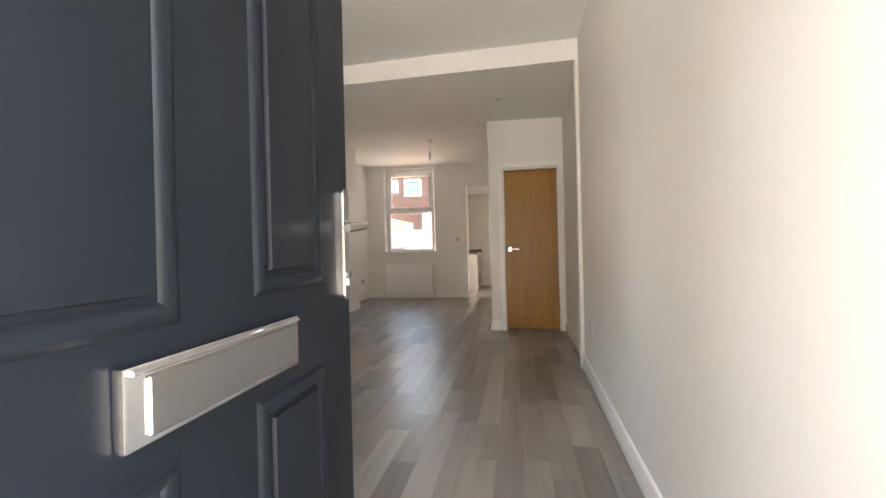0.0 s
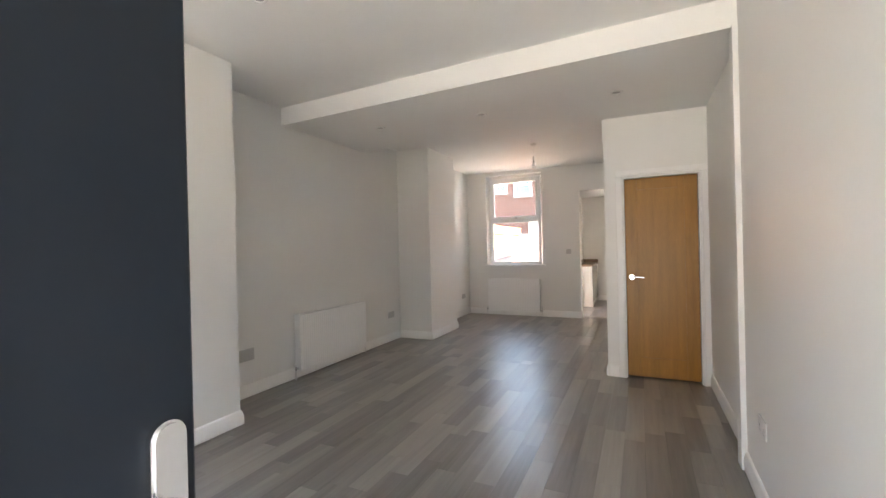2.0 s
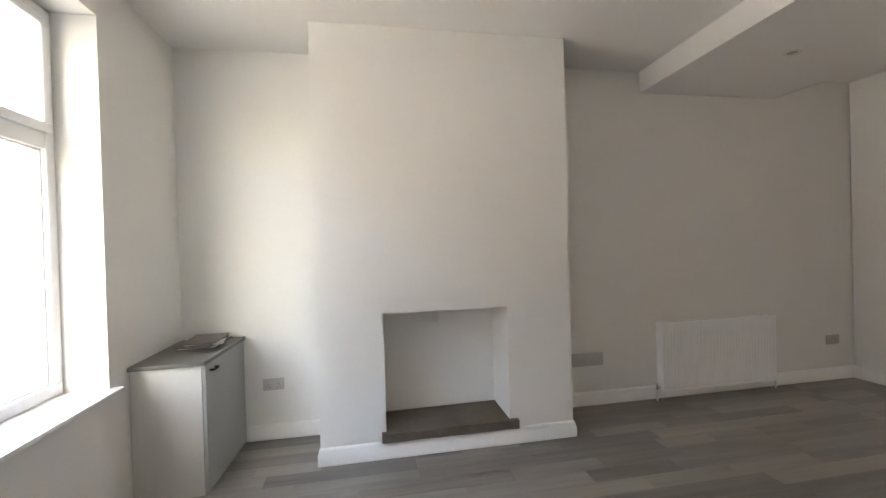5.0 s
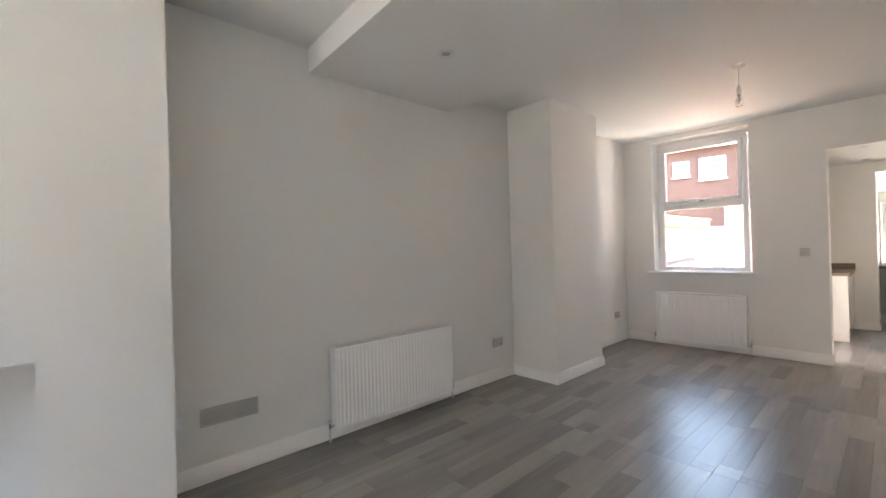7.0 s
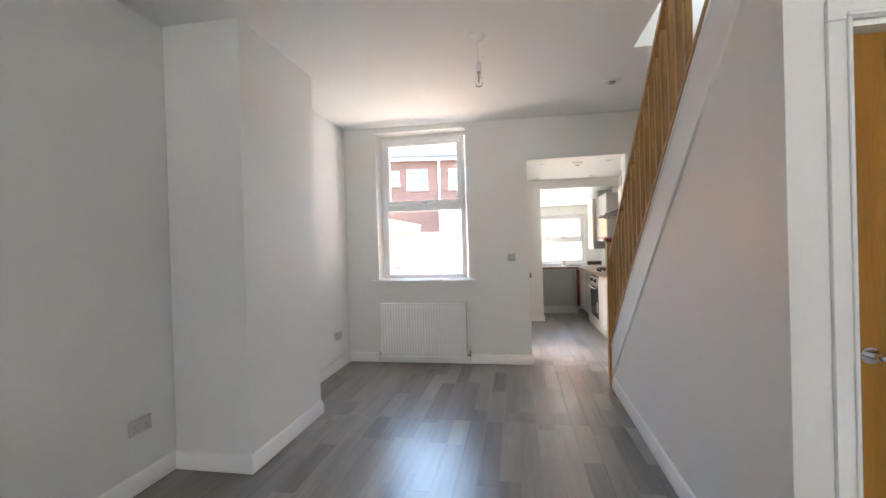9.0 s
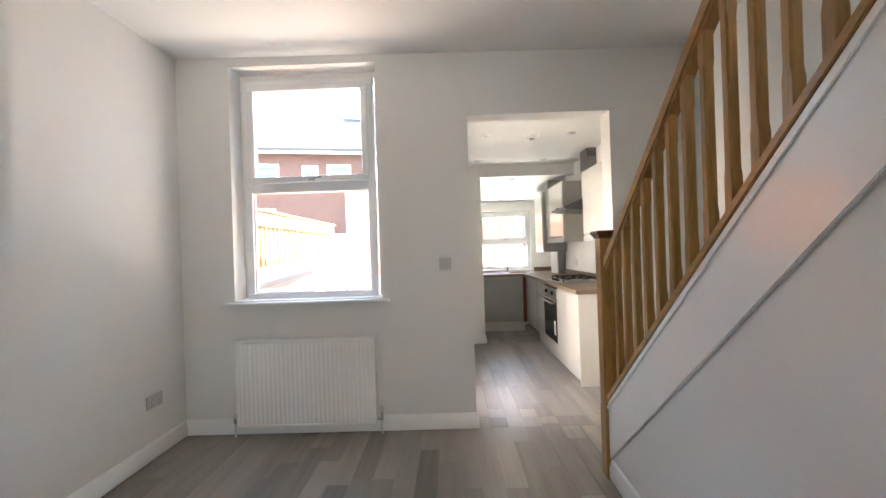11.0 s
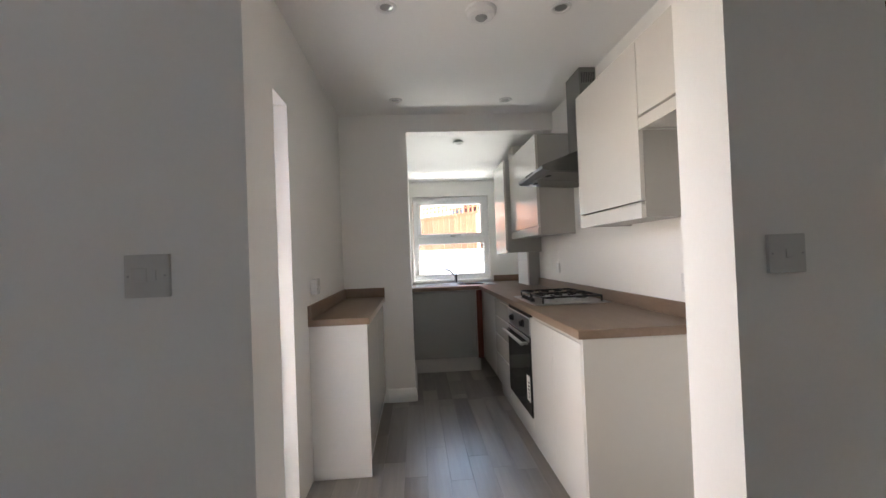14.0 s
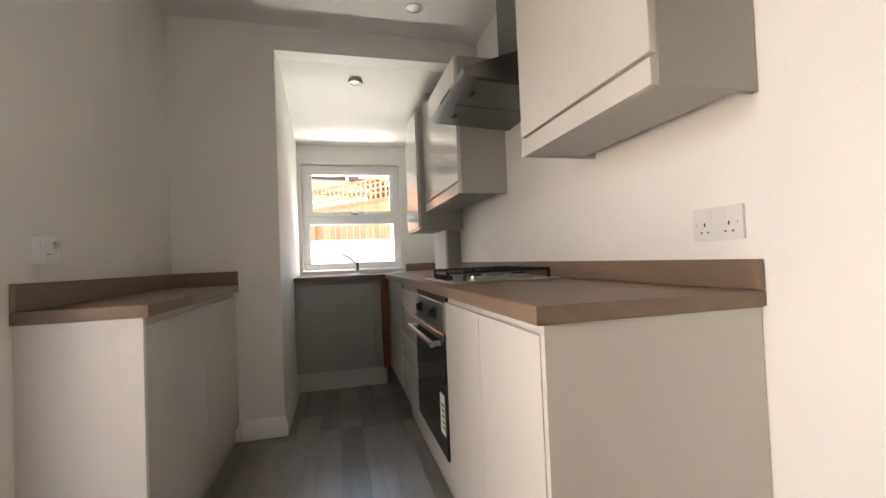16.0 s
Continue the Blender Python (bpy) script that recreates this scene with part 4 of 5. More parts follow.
def base_unit(y0, y1, label, doors=1):
    ob = thing("base_unit", (1.40, (y0 + y1) / 2, 0.0), label, "kitchen unit", "base units")
    bm = bmesh.new()
    for b in ((FX + 0.021, y0 + 0.0005, 0.15, KR - 0.002, y0 + 0.018, 0.870), (FX + 0.021, y1 - 0.018, 0.15, KR - 0.002, y1 - 0.0005, 0.870), (FX + 0.021, y0 + 0.0185, 0.15, KR - 0.002, y1 - 0.0185, 0.168), (KR - 0.02, y0 + 0.0185, 0.169, KR - 0.002, y1 - 0.0185, 0.870), (FX + 0.021, y0 + 0.0185, 0.80, FX + 0.04, y1 - 0.0185, 0.870)):
        box(bm, *b)
    part("carcass", bm, M_CARC, ob)
    w = (y1 - y0) / doors
    for k in range(doors):
        a, b = y0 + k * w + 0.0015, y0 + (k + 1) * w - 0.0015
        bm = bmesh.new()
        prism(bm, [(FX, 0.152), (FX + 0.020, 0.152), (FX + 0.020, 0.866), (FX + 0.014, 0.866), (FX + 0.014, 0.842), (FX + 0.006, 0.836), (FX + 0.003, 0.848), (FX, 0.846)], "y", a, b)
        part("door", bm, M_UNIT, ob, "handleless gloss door with a recessed grip")
    for y in (y0 + 0.06, y1 - 0.06):
        bm = bmesh.new()
        cyl(bm, (FX + 0.12, y, 0.0), (FX + 0.12, y, 0.15), 0.016, n=12)
        part("leg", bm, M_BLACK, ob)
    return ob


base_unit(9.552, 9.944, "gloss light grey handleless base unit at the end of the run")
base_unit(9.944, 10.343, "gloss light grey handleless base unit beside the oven")
solid("end_panel", B(FX + 0.001, 9.534, 0.0, KR - 0.0015, 9.551, 0.871, bevel=0.001), M_UNIT, "light grey full-height end panel of the base units", "end panel", at=(1.41, 9.543, 0.0))
# drawers
dr = thing("drawer_unit", (1.40, 11.22, 0.0), "gloss light grey unit with four handleless drawers", "kitchen unit")
bm = bmesh.new()
for b in ((FX + 0.021, 10.9475, 0.15, KR - 0.002, 10.965, 0.870), (FX + 0.021, 11.482, 0.15, KR - 0.002, 11.499, 0.870), (FX + 0.021, 10.9655, 0.15, KR - 0.002, 11.4815, 0.168), (FX + 0.025, 10.9655, 0.169, FX + 0.04, 11.4815, 0.868)):
    box(bm, *b)
part("carcass", bm, M_CARC, dr)
for z0, z1 in ((0.152, 0.395), (0.400, 0.560), (0.565, 0.718), (0.723, 0.862)):
    bm = bmesh.new()
    prism(bm, [(FX, z0), (FX + 0.020, z0), (FX + 0.020, z1 - 0.003), (FX + 0.014, z1 - 0.003), (FX + 0.014, z1 - 0.022), (FX + 0.006, z1 - 0.028), (FX + 0.003, z1 - 0.018), (FX, z1 - 0.020)], "y", 10.948, 11.4985)
    part("drawer_front", bm, M_UNIT, dr)
solid("plinth", B(FX + 0.045, 9.552, 0.0, FX + 0.061, 11.52, 0.146, bevel=0.001), M_UNIT, "light grey plinth under the base units", "plinth", at=(FX + 0.053, 10.5, 0.0))
# oven
ov = thing("oven", (1.40, 10.645, 0.0), "built-in black glass oven with a steel control panel", "oven")
part("housing", B(FX + 0.021, 10.3445, 0.15, KR - 0.002, 10.9455, 0.868), M_CARC, ov)
part("control_panel", B(FX - 0.004, 10.3465, 0.722, FX + 0.020, 10.9435, 0.838, bevel=0.002), M_STEEL, ov, "brushed steel control panel")
part("vent_strip", B(FX + 0.004, 10.3465, 0.8385, FX + 0.020, 10.9435, 0.866), M_BLACK, ov)
for y in (10.50, 10.79):
    bm = bmesh.new()
    cyl(bm, (FX - 0.004, y, 0.785), (FX - 0.010, y, 0.785), 0.026)
    cyl(bm, (FX - 0.010, y, 0.785), (FX - 0.030, y, 0.785), 0.020, 0.017)
    box(bm, FX - 0.032, y - 0.002, 0.785, FX - 0.029, y + 0.002, 0.802)
    part("knob", bm, M_BLACK, ov, "black control knob")
dg = part("door", B(FX - 0.008, 10.3465, 0.222, FX + 0.020, 10.9435, 0.716, bevel=0.003), M_OVENGLASS, ov, "black glass oven door")
part("door_edge", B(FX - 0.0105, 10.3500, 0.690, FX - 0.0082, 10.9400, 0.714), M_STEEL, dg)
bm = bmesh.new()
box(bm, FX - 0.058, 10.37, 0.668, FX - 0.040, 10.92, 0.688, bevel=0.004)
for y in (10.395, 10.895):
    box(bm, FX - 0.041, y - 0.012, 0.670, FX - 0.0083, y + 0.012, 0.686, bevel=0.003)
part("door_handle", bm, M_STEEL, dg, "steel bar oven handle")
lb = part("energy_label", B(FX - 0.0095, 10.372, 0.31, FX - 0.0083, 10.445, 0.47), M_PAPER, dg, "white paper energy label")
for k in range(5):
    part("label_bar", B(FX - 0.0100, 10.380, 0.335 + k * 0.022, FX - 0.0096, 10.405 + 0.006 * k, 0.345 + k * 0.022), M_BLACK, lb)
part("lower_filler", B(FX, 10.3465, 0.152, FX + 0.0205, 10.9435, 0.218, bevel=0.001), M_UNIT, ov)

# worktops
bm = bmesh.new()
prism(bm, [(DX, 9.522), (KR - 0.0015, 9.522), (KR - 0.0015, KB - 0.0015), (0.3865, KB - 0.0015), (0.3865, 12.215), (DX, 12.215)], "z", 0.8725, 0.9115)
bmesh.ops.bevel(bm, geom=[e for e in bm.edges if abs(e.verts[0].co.z - e.verts[1].co.z) < 0.001], offset=0.003, segments=2, affect="EDGES")
wt = thing("worktop", (1.2, 11.0, 0.8725), "brown wood-effect laminate worktop in an L shape", "worktop")
part("top", bm, M_TOP, wt)
part("upstand", B(KR - 0.020, 9.522, 0.912, KR - 0.0015, 11.985, 0.985, bevel=0.002), M_TOP, wt, "laminate upstand along the wall")
part("upstand", B(1.375, KB - 0.020, 0.912, KR - 0.0015, KB - 0.0015, 0.985, bevel=0.002), M_TOP, wt)
wl = thing("worktop", (0.0, 10.8, 0.8725), "short brown wood-effect laminate worktop with an upstand", "worktop")
part("top", B(KL + 0.0015, 10.215, 0.8725, 0.158, 11.4285, 0.9115, bevel=0.003, seg=2), M_TOP, wl)
part("upstand", B(KL + 0.0015, 10.215, 0.912, KL + 0.020, 11.4285, 0.992, bevel=0.002), M_TOP, wl)
part("upstand", B(KL + 0.0205, 11.4105, 0.912, 0.157, 11.4285, 0.992, bevel=0.002), M_TOP, wl)
# shallow units on the other side
for y0, y1 in ((10.246, 10.836), (10.836, 11.4265)):
    ob = thing("shallow_unit", (0.0, (y0 + y1) / 2, 0.0), "gloss light grey shallow base unit under the short worktop", "kitchen unit", "shallow units")
    part("carcass", B(KL + 0.002, y0 + 0.0005, 0.0, 0.118, y1 - 0.0005, 0.870), M_CARC, ob)
    bm = bmesh.new()
    prism(bm, [(0.139, 0.10), (0.119, 0.10), (0.119, 0.866), (0.125, 0.866), (0.125, 0.842), (0.133, 0.836), (0.136, 0.848), (0.139, 0.846)], "y", y0 + 0.0015, y1 - 0.0015)
    part("door", bm, M_UNIT, ob)
solid("end_panel", B(KL + 0.002, 10.228, 0.0, 0.140, 10.2455, 0.8715, bevel=0.001), M_PANELW, "white end panel of the shallow units", "end panel", at=(0.0, 10.237, 0.0))
# sink unit
su = thing("sink_unit", (0.74, 12.5, 0.0), "light grey handleless sink base unit under the window", "kitchen unit")
bm = bmesh.new()
for b in ((0.3875, 12.261, 0.15, 0.405, KB - 0.003, 0.870), (1.046, 12.261, 0.15, 1.0635, KB - 0.003, 0.870), (0.4055, 12.261, 0.15, 1.0455, KB - 0.003, 0.168), (0.4055, 12.265, 0.80, 1.0455, 12.28, 0.870)):
    box(bm, *b)
part("carcass", bm, M_CARC, su)
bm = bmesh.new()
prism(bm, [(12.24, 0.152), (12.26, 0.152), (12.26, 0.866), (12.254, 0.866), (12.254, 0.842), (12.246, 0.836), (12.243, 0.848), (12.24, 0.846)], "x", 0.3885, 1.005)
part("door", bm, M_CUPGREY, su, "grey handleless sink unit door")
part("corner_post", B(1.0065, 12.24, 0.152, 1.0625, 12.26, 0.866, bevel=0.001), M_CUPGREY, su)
part("plinth", B(0.3885, 12.275, 0.0, 1.10, 12.291, 0.146), M_UNIT, su)
solid("corner_unit", B(1.13, 11.502, 0.15, 1.690, 12.20, 0.869), M_CARC, "grey blind corner carcass under the worktop", "kitchen unit", at=(1.38, 11.85, 0.15))
solid("filler_board", B(1.0645, 12.201, 0.148, 1.1235, 12.219, 0.868, bevel=0.001), M_FILLER, "raw red-brown board in the unit corner", "filler board", at=(1.094, 12.21, 0.148))
# sink and tap
sk = thing("sink", (0.84, 12.5, 0.9117), "stainless steel inset sink with a drainer", "sink")
bm = bmesh.new()
prism(bm, [(0.43, 12.30), (1.32, 12.30), (1.32, 12.74), (0.43, 12.74)], "z", 0.9117, 0.9155)
bmesh.ops.bevel(bm, geom=bm.edges[:], offset=0.0015, segments=2, affect="EDGES")
part("rim", bm, M_STEEL, sk)
bm = bmesh.new()
for k in range(7):
    box(bm, 0.46, 12.36 + k * 0.045, 0.9157, 0.80, 12.372 + k * 0.045, 0.9172, bevel=0.0006)
part("drainer_ribs", bm, M_STEEL, sk)
bm = bmesh.new()
lathe(bm, [(0.15, 0.0), (0.16, 0.001), (0.165, 0.0)], (1.05, 12.5, 0.9158), 32)
part("bowl_ring", bm, M_CHROME, sk)
tap = thing("tap", (0.90, 12.70, 0.9157), "chrome mixer tap with a swan spout behind the sink", "tap")
bm = bmesh.new()
lathe(bm, [(0.026, 0.0), (0.026, 0.006), (0.020, 0.012), (0.019, 0.085), (0.022, 0.09), (0.022, 0.105), (0.010, 0.112)], (0.90, 12.70, 0.9158))
part("body", bm, M_CHROME, tap)
bm = tube(bmesh.new(), [(0.89, 12.69, 1.00), (0.86, 12.66, 1.035), (0.82, 12.62, 1.075), (0.785, 12.585, 1.088), (0.768, 12.57, 1.078)], 0.010, 12)
part("spout", bm, M_CHROME, tap)
bm = tube(bmesh.new(), [(0.90, 12.70, 1.025), (0.895, 12.71, 1.055), (0.875, 12.69, 1.085)], 0.007, 10)
part("lever", bm, M_CHROME, tap)
# hob
hb = thing("gas_hob", (1.42, 10.65, 0.9117), "stainless gas hob with black pan supports", "hob")
part("plate", B(1.170, 10.36, 0.9117, 1.655, 10.94, 0.9195, bevel=0.003), M_STEEL, hb)
for x, y, r in ((1.31, 10.50, 0.038), (1.52, 10.50, 0.046), (1.31, 10.80, 0.046), (1.52, 10.80, 0.038)):
    bm = bmesh.new()
    lathe(bm, [(r + 0.012, 0.0), (r + 0.012, 0.004), (r, 0.008), (r, 0.016), (r * 0.75, 0.017)], (x, y, 0.9197), 24)
    b_ = part("burner", bm, M_STEEL, hb)
    bm = bmesh.new()
    lathe(bm, [(r * 0.74, 0.0), (r * 0.78, 0.004), (r * 0.6, 0.008)], (x, y, 0.9369), 24)
    part("burner_cap", bm, M_BLACK, b_)
for y0, y1 in ((10.385, 10.640), (10.660, 10.915)):
    bm = bmesh.new()
    z = 0.958
    for x in (1.225, 1.605):
        tube(bm, [(x, y0, 0.921), (x, y0, z), (x, y1, z), (x, y1, 0.921)], 0.0062, 8)
    for y in (y0, y1):
        tube(bm, [(1.225, y, z), (1.605, y, z)], 0.0062, 8)
    ym = (y0 + y1) / 2
    for x in (1.31, 1.52):
        tube(bm, [(x, y0, z), (x, ym - 0.03, z + 0.004)], 0.0058, 8)
        tube(bm, [(x, y1, z), (x, ym + 0.03, z + 0.004)], 0.0058, 8)
        tube(bm, [(x - 0.085, ym, z), (x - 0.03, ym, z + 0.004)], 0.0058, 8)
        tube(bm, [(x + 0.085, ym, z), (x + 0.03, ym, z + 0.004)], 0.0058, 8)
    part("pan_support", bm, M_BLACK, hb, "black enamelled pan support")
for k in range(4):
    bm = bmesh.new()
    lathe(bm, [(0.018, 0.0), (0.018, 0.004), (0.014, 0.006), (0.013, 0.020), (0.011, 0.022)], (1.202, 10.54 + k * 0.075, 0.9197), 18)
    part("knob", bm, M_BLACK, hb)


# wall units
def wall_unit(y0, y1, z0, z1, label, strip=0.062, x0=1.40):
    ob = thing("wall_unit", (1.55, (y0 + y1) / 2, z0), label, "kitchen unit", "wall units")
    names = ("side_panel", "side_panel", "top_panel", "bottom_panel", "back_panel")
    boards = ((x0 + 0.021, y0, z0, KR - 0.0015, y0 + 0.018, z1), (x0 + 0.021, y1 - 0.018, z0, KR - 0.0015, y1, z1), (x0 + 0.021, y0 + 0.0185, z1 - 0.018, KR - 0.0015, y1 - 0.0185, z1), (x0 + 0.021, y0 + 0.0185, z0 + 0.004, KR - 0.05, y1 - 0.0185, z0 + 0.022), (KR - 0.06, y0 + 0.0185, z0 + 0.030, KR - 0.05, y1 - 0.0185, z1 - 0.0185))
    for n, b in zip(names, boards):
        part(n, B(*b, bevel=0.0008), M_CARC, ob)
    part("door", B(x0, y0 + 0.0015, z0 + strip + 0.010, x0 + 0.0205, y1 - 0.0015, z1, bevel=0.0012), M_UNIT, ob, "handleless gloss wall unit door")
    bm = bmesh.new()
    prism(bm, [(x0, z0 - 0.001), (x0 + 0.0205, z0 - 0.001), (x0 + 0.0205, z0 + strip + 0.006), (x0 + 0.016, z0 + strip + 0.006), (x0 + 0.014, z0 + strip - 0.012), (x0 + 0.004, z0 + strip), (x0, z0 + strip - 0.002)], "y", y0 + 0.0015, y1 - 0.0015)
    part("grip_rail", bm, M_UNIT, ob)
    return ob


wall_unit(9.512, 10.168, 1.380, 2.135, "gloss light grey handleless wall unit above the worktop")
wall_unit(8.905, 9.510, 1.752, 2.135, "gloss light grey short bridging wall unit", strip=0.05)
wall_unit(11.0, 11.90, 1.385, 2.175, "gloss light grey handleless wall unit beside the hood")
wall_unit(11.902, 12.40, 1.250, 2.175, "gloss light grey boiler housing unit in the lean-to", strip=0.01, x0=1.34)
# grey block put where a dark gap lies over the boiler housing
solid("gap_block", B(1.445, 11.915, 2.1755, 1.699, 12.10, 2.325, bevel=0.002), M_CARC, "grey block standing for the dark gap above the boiler housing", "boxing", at=(1.57, 12.0, 2.1755))
bx = thing("pipe_boxing", (1.62, 12.15, 0.912), "white boxed-in pipes standing on the worktop", "boxing")
part("front", B(1.572, 11.987, 0.912, 1.588, 12.38, 1.249, bevel=0.001), M_PANELW, bx)
# grey colour puts in the shade on the side turned from the window
part("side", B(1.5885, 11.987, 0.912, 1.699, 12.0, 1.249, bevel=0.001), M_CARC, bx)
# cooker hood
hd = thing("cooker_hood", (1.5, 10.65, 1.74), "stainless steel chimney cooker hood over the hob", "cooker hood")
bm = bmesh.new()
prism(bm, [(1.245, 1.772), (1.245, 1.790), (1.252, 1.794), (1.585, 1.918), (1.699, 1.918), (1.699, 1.735), (1.262, 1.760)], "y", 10.350, 10.950)
part("canopy", bm, M_HOOD, hd, "sloping brushed steel canopy")
for y0, y1 in ((10.365, 10.645), (10.655, 10.935)):
    bm = bmesh.new()
    prism(bm, [(1.300, 1.7525), (1.640, 1.7335), (1.640, 1.7395), (1.300, 1.7585)], "y", y0, y1)
    f = part("filter", bm, M_HOOD, hd, "metal grease filter")
    ym = (y0 + y1) / 2
    part("filter_catch", B(1.32, ym - 0.025, 1.746, 1.345, ym + 0.025, 1.7505, bevel=0.001), M_BLACK, f)
part("control_strip", B(1.2435, 10.56, 1.779, 1.2465, 10.74, 1.793, bevel=0.001), M_BLACK, hd)
duct = part("chimney", B(1.583, 10.535, 1.90, 1.699, 10.780, 2.4895, bevel=0.002), M_HOOD, hd, "square steel chimney section")
for k in range(8):
    part("vent_slot", B(1.597 + k * 0.012, 10.5335, 2.385, 1.603 + k * 0.012, 10.5348, 2.455), M_BLACK, duct)

# ---------------- back door ----------------
bf = thing("door_frame", (-0.33, 9.51, 0.0), "white plastic back door frame", "door frame")
for nm, b in (("jamb", (-0.37, 9.885, 0.0, -0.295, 9.9535, 2.043)), ("jamb", (-0.37, 9.0715, 0.0, -0.295, 9.14, 2.043)), ("head", (-0.37, 9.1405, 1.975, -0.295, 9.8845, 2.043)), ("threshold", (-0.37, 9.1405, 0.0, -0.295, 9.8845, 0.03))):
    part(nm, B(*b, bevel=0.004), M_UPVC, bf)
part("jamb_rebate", B(-0.294, 9.900, 0.0, -0.280, 9.9525, 2.042, bevel=0.003), M_UPVC, bf)
part("jamb_bead", B(-0.345, 9.872, 0.03, -0.330, 9.8848, 1.974, bevel=0.002), M_GREYPLASTIC, bf)
part("seal", B(-0.3295, 9.8768, 0.03, -0.326, 9.8848, 1.974), M_GASKET, bf, "thin black rubber seal")
BD = pose(-0.365, 9.868, 0.0, 0, 0, 183)       # the leaf stands open into the yard
bd = thing("back_door", None, "white plastic half-glazed back door standing open to the yard", "door", turn=BD)
bm = frame_box(bmesh.new(), 0.0, 0.755, 0.035, 1.965, 0.105, None, -0.028, 0.028, "y", 0.004)
part("leaf_frame", bm, M_UPVC, bd)
part("mid_rail", B(0.1055, -0.028, 0.83, 0.6495, 0.028, 0.935, bevel=0.004), M_UPVC, bd)
part("lower_panel", B(0.1055, -0.012, 0.1405, 0.6495, 0.012, 0.8295), M_UPVC, bd)
for s in (-1, 1):
    part("bead", frame_box(bmesh.new(), 0.1057, 0.6493, 0.9353, 1.8597, 0.016, None, min(s * 0.013, s * 0.024), max(s * 0.013, s * 0.024), "y", 0.003), M_UPVC, bd)
p = part("pane", B(0.106, -0.0115, 0.9355, 0.649, 0.0115, 1.8595), M_FROST, bd, "obscured glass pane")
p.visible_shadow = False
bm = bmesh.new()
box(bm, 0.69, -0.036, 0.92, 0.72, -0.028, 1.16, bevel=0.003)
tube(bm, [(0.705, -0.036, 1.08), (0.705, -0.07, 1.08), (0.60, -0.072, 1.08)], 0.009)
part("handle", bm, M_CHROME, bd)
for z in (0.28, 1.03, 1.72):
    bm = bmesh.new()
    cyl(bm, (-0.012, 0.024, z - 0.055), (-0.012, 0.024, z + 0.055), 0.011, n=14)
    box(bm, -0.05, 0.026, z - 0.045, 0.03, 0.034, z + 0.045, bevel=0.003)
    part("hinge", bm, M_UPVC, bd, "white flag hinge")

# ---------------- yard and beyond ----------------
solid("house_upper_wall", B(-2.6, 8.76, 3.2, 1.9, 9.0, 5.6), M_BRICK, "red brick upper rear wall of this house", "house wall", kind="structure")
bm = bmesh.new()
prism(bm, [(9.0, 4.12), (11.5, 2.86), (11.5, 2.98), (9.0, 4.26)], "x", -0.60, 2.1)
solid("roof_kitchen", bm, M_SLATEROOF, "slate lean-to roof over the kitchen", "roof", kind="structure")
solid("roof_scullery", B(0.15, 11.505, 2.80, 2.1, 13.2, 2.90), M_SLATEROOF, "slate roof over the end of the kitchen", "roof", kind="structure")
solid("roof_main", B(-2.8, -0.3, 5.4, 2.2, 9.2, 5.6), M_SLATEROOF, "slate roof over the house", "roof", kind="structure")


def fence_run():
    ob = thing("fence", (-2.53, 11.6, 0.0), "orange-stained timber fence with a deep horizontal top board", "fence")
    y = 9.05
    n = 0
    while y < 14.2:
        part("board", B(-2.535, y, 0.95, -2.515, y + 0.112, 1.745, bevel=0.002), M_FENCE, ob)
        part("cover_strip", B(-2.514, y + 0.095, 0.95, -2.498, y + 0.142, 1.745, bevel=0.002), M_FENCE, ob)
        y += 0.135
        n += 1
    part("top_board", B(-2.53, 9.05, 1.7465, -2.485, 14.25, 1.905, bevel=0.003), M_FENCE, ob)
    part("middle_rail", B(-2.5135, 9.05, 1.715, -2.465, 14.25, 1.7455, bevel=0.003), M_FENCE, ob)
    part("capping", B(-2.56, 9.05, 1.906, -2.455, 14.28, 1.935, bevel=0.004), M_FENCE, ob)
    part("gravel_board", B(-2.54, 9.05, 0.0, -2.50, 14.25, 0.949, bevel=0.004), M_FENCE, ob)
    for k in range(4):
        part("post", B(-2.62, 9.1 + k * 1.68, 0.0, -2.545, 9.19 + k * 1.68, 1.90), M_FENCE, ob)
    return ob


fence_run()
lw = thing("low_wall", (-2.1, 10.2, 0.0), "low rendered yard wall with a sloping grey coping", "wall")
bm = bmesh.new()
prism(bm, [(9.02, -0.14), (11.35, -0.14), (11.35, 1.10), (9.02, 1.0)], "x", -2.22, -1.98)
part("body", bm, M_RENDER, lw)
bm = bmesh.new()
a = [(-2.28, 0.06), (-1.90, -0.03), (-1.90, 0.02), (-2.28, 0.12)]
lo = [bm.verts.new((x, 9.02, 1.02 + z)) for x, z in a]
hi = [bm.verts.new((x, 11.42, 1.125 + z)) for x, z in a]
for ring in (lo, hi, *[(lo[k], lo[(k + 1) % 4], hi[(k + 1) % 4], hi[k]) for k in range(4)]):
    bm.faces.new(ring)
part("coping", bm, M_CONC, lw, "grey concrete coping")

# end of the yard
ew = thing("yard_end_wall", (0.0, 14.9, 0.0), "white rendered wall at the end of the yard", "wall")
part("body", B(-1.0, 14.8, -0.14, 4.5, 15.0, 1.29), M_RENDER, ew)
part("coping", B(-1.03, 14.77, 1.2905, 4.5, 15.03, 1.345, bevel=0.006), M_CONC, ew)
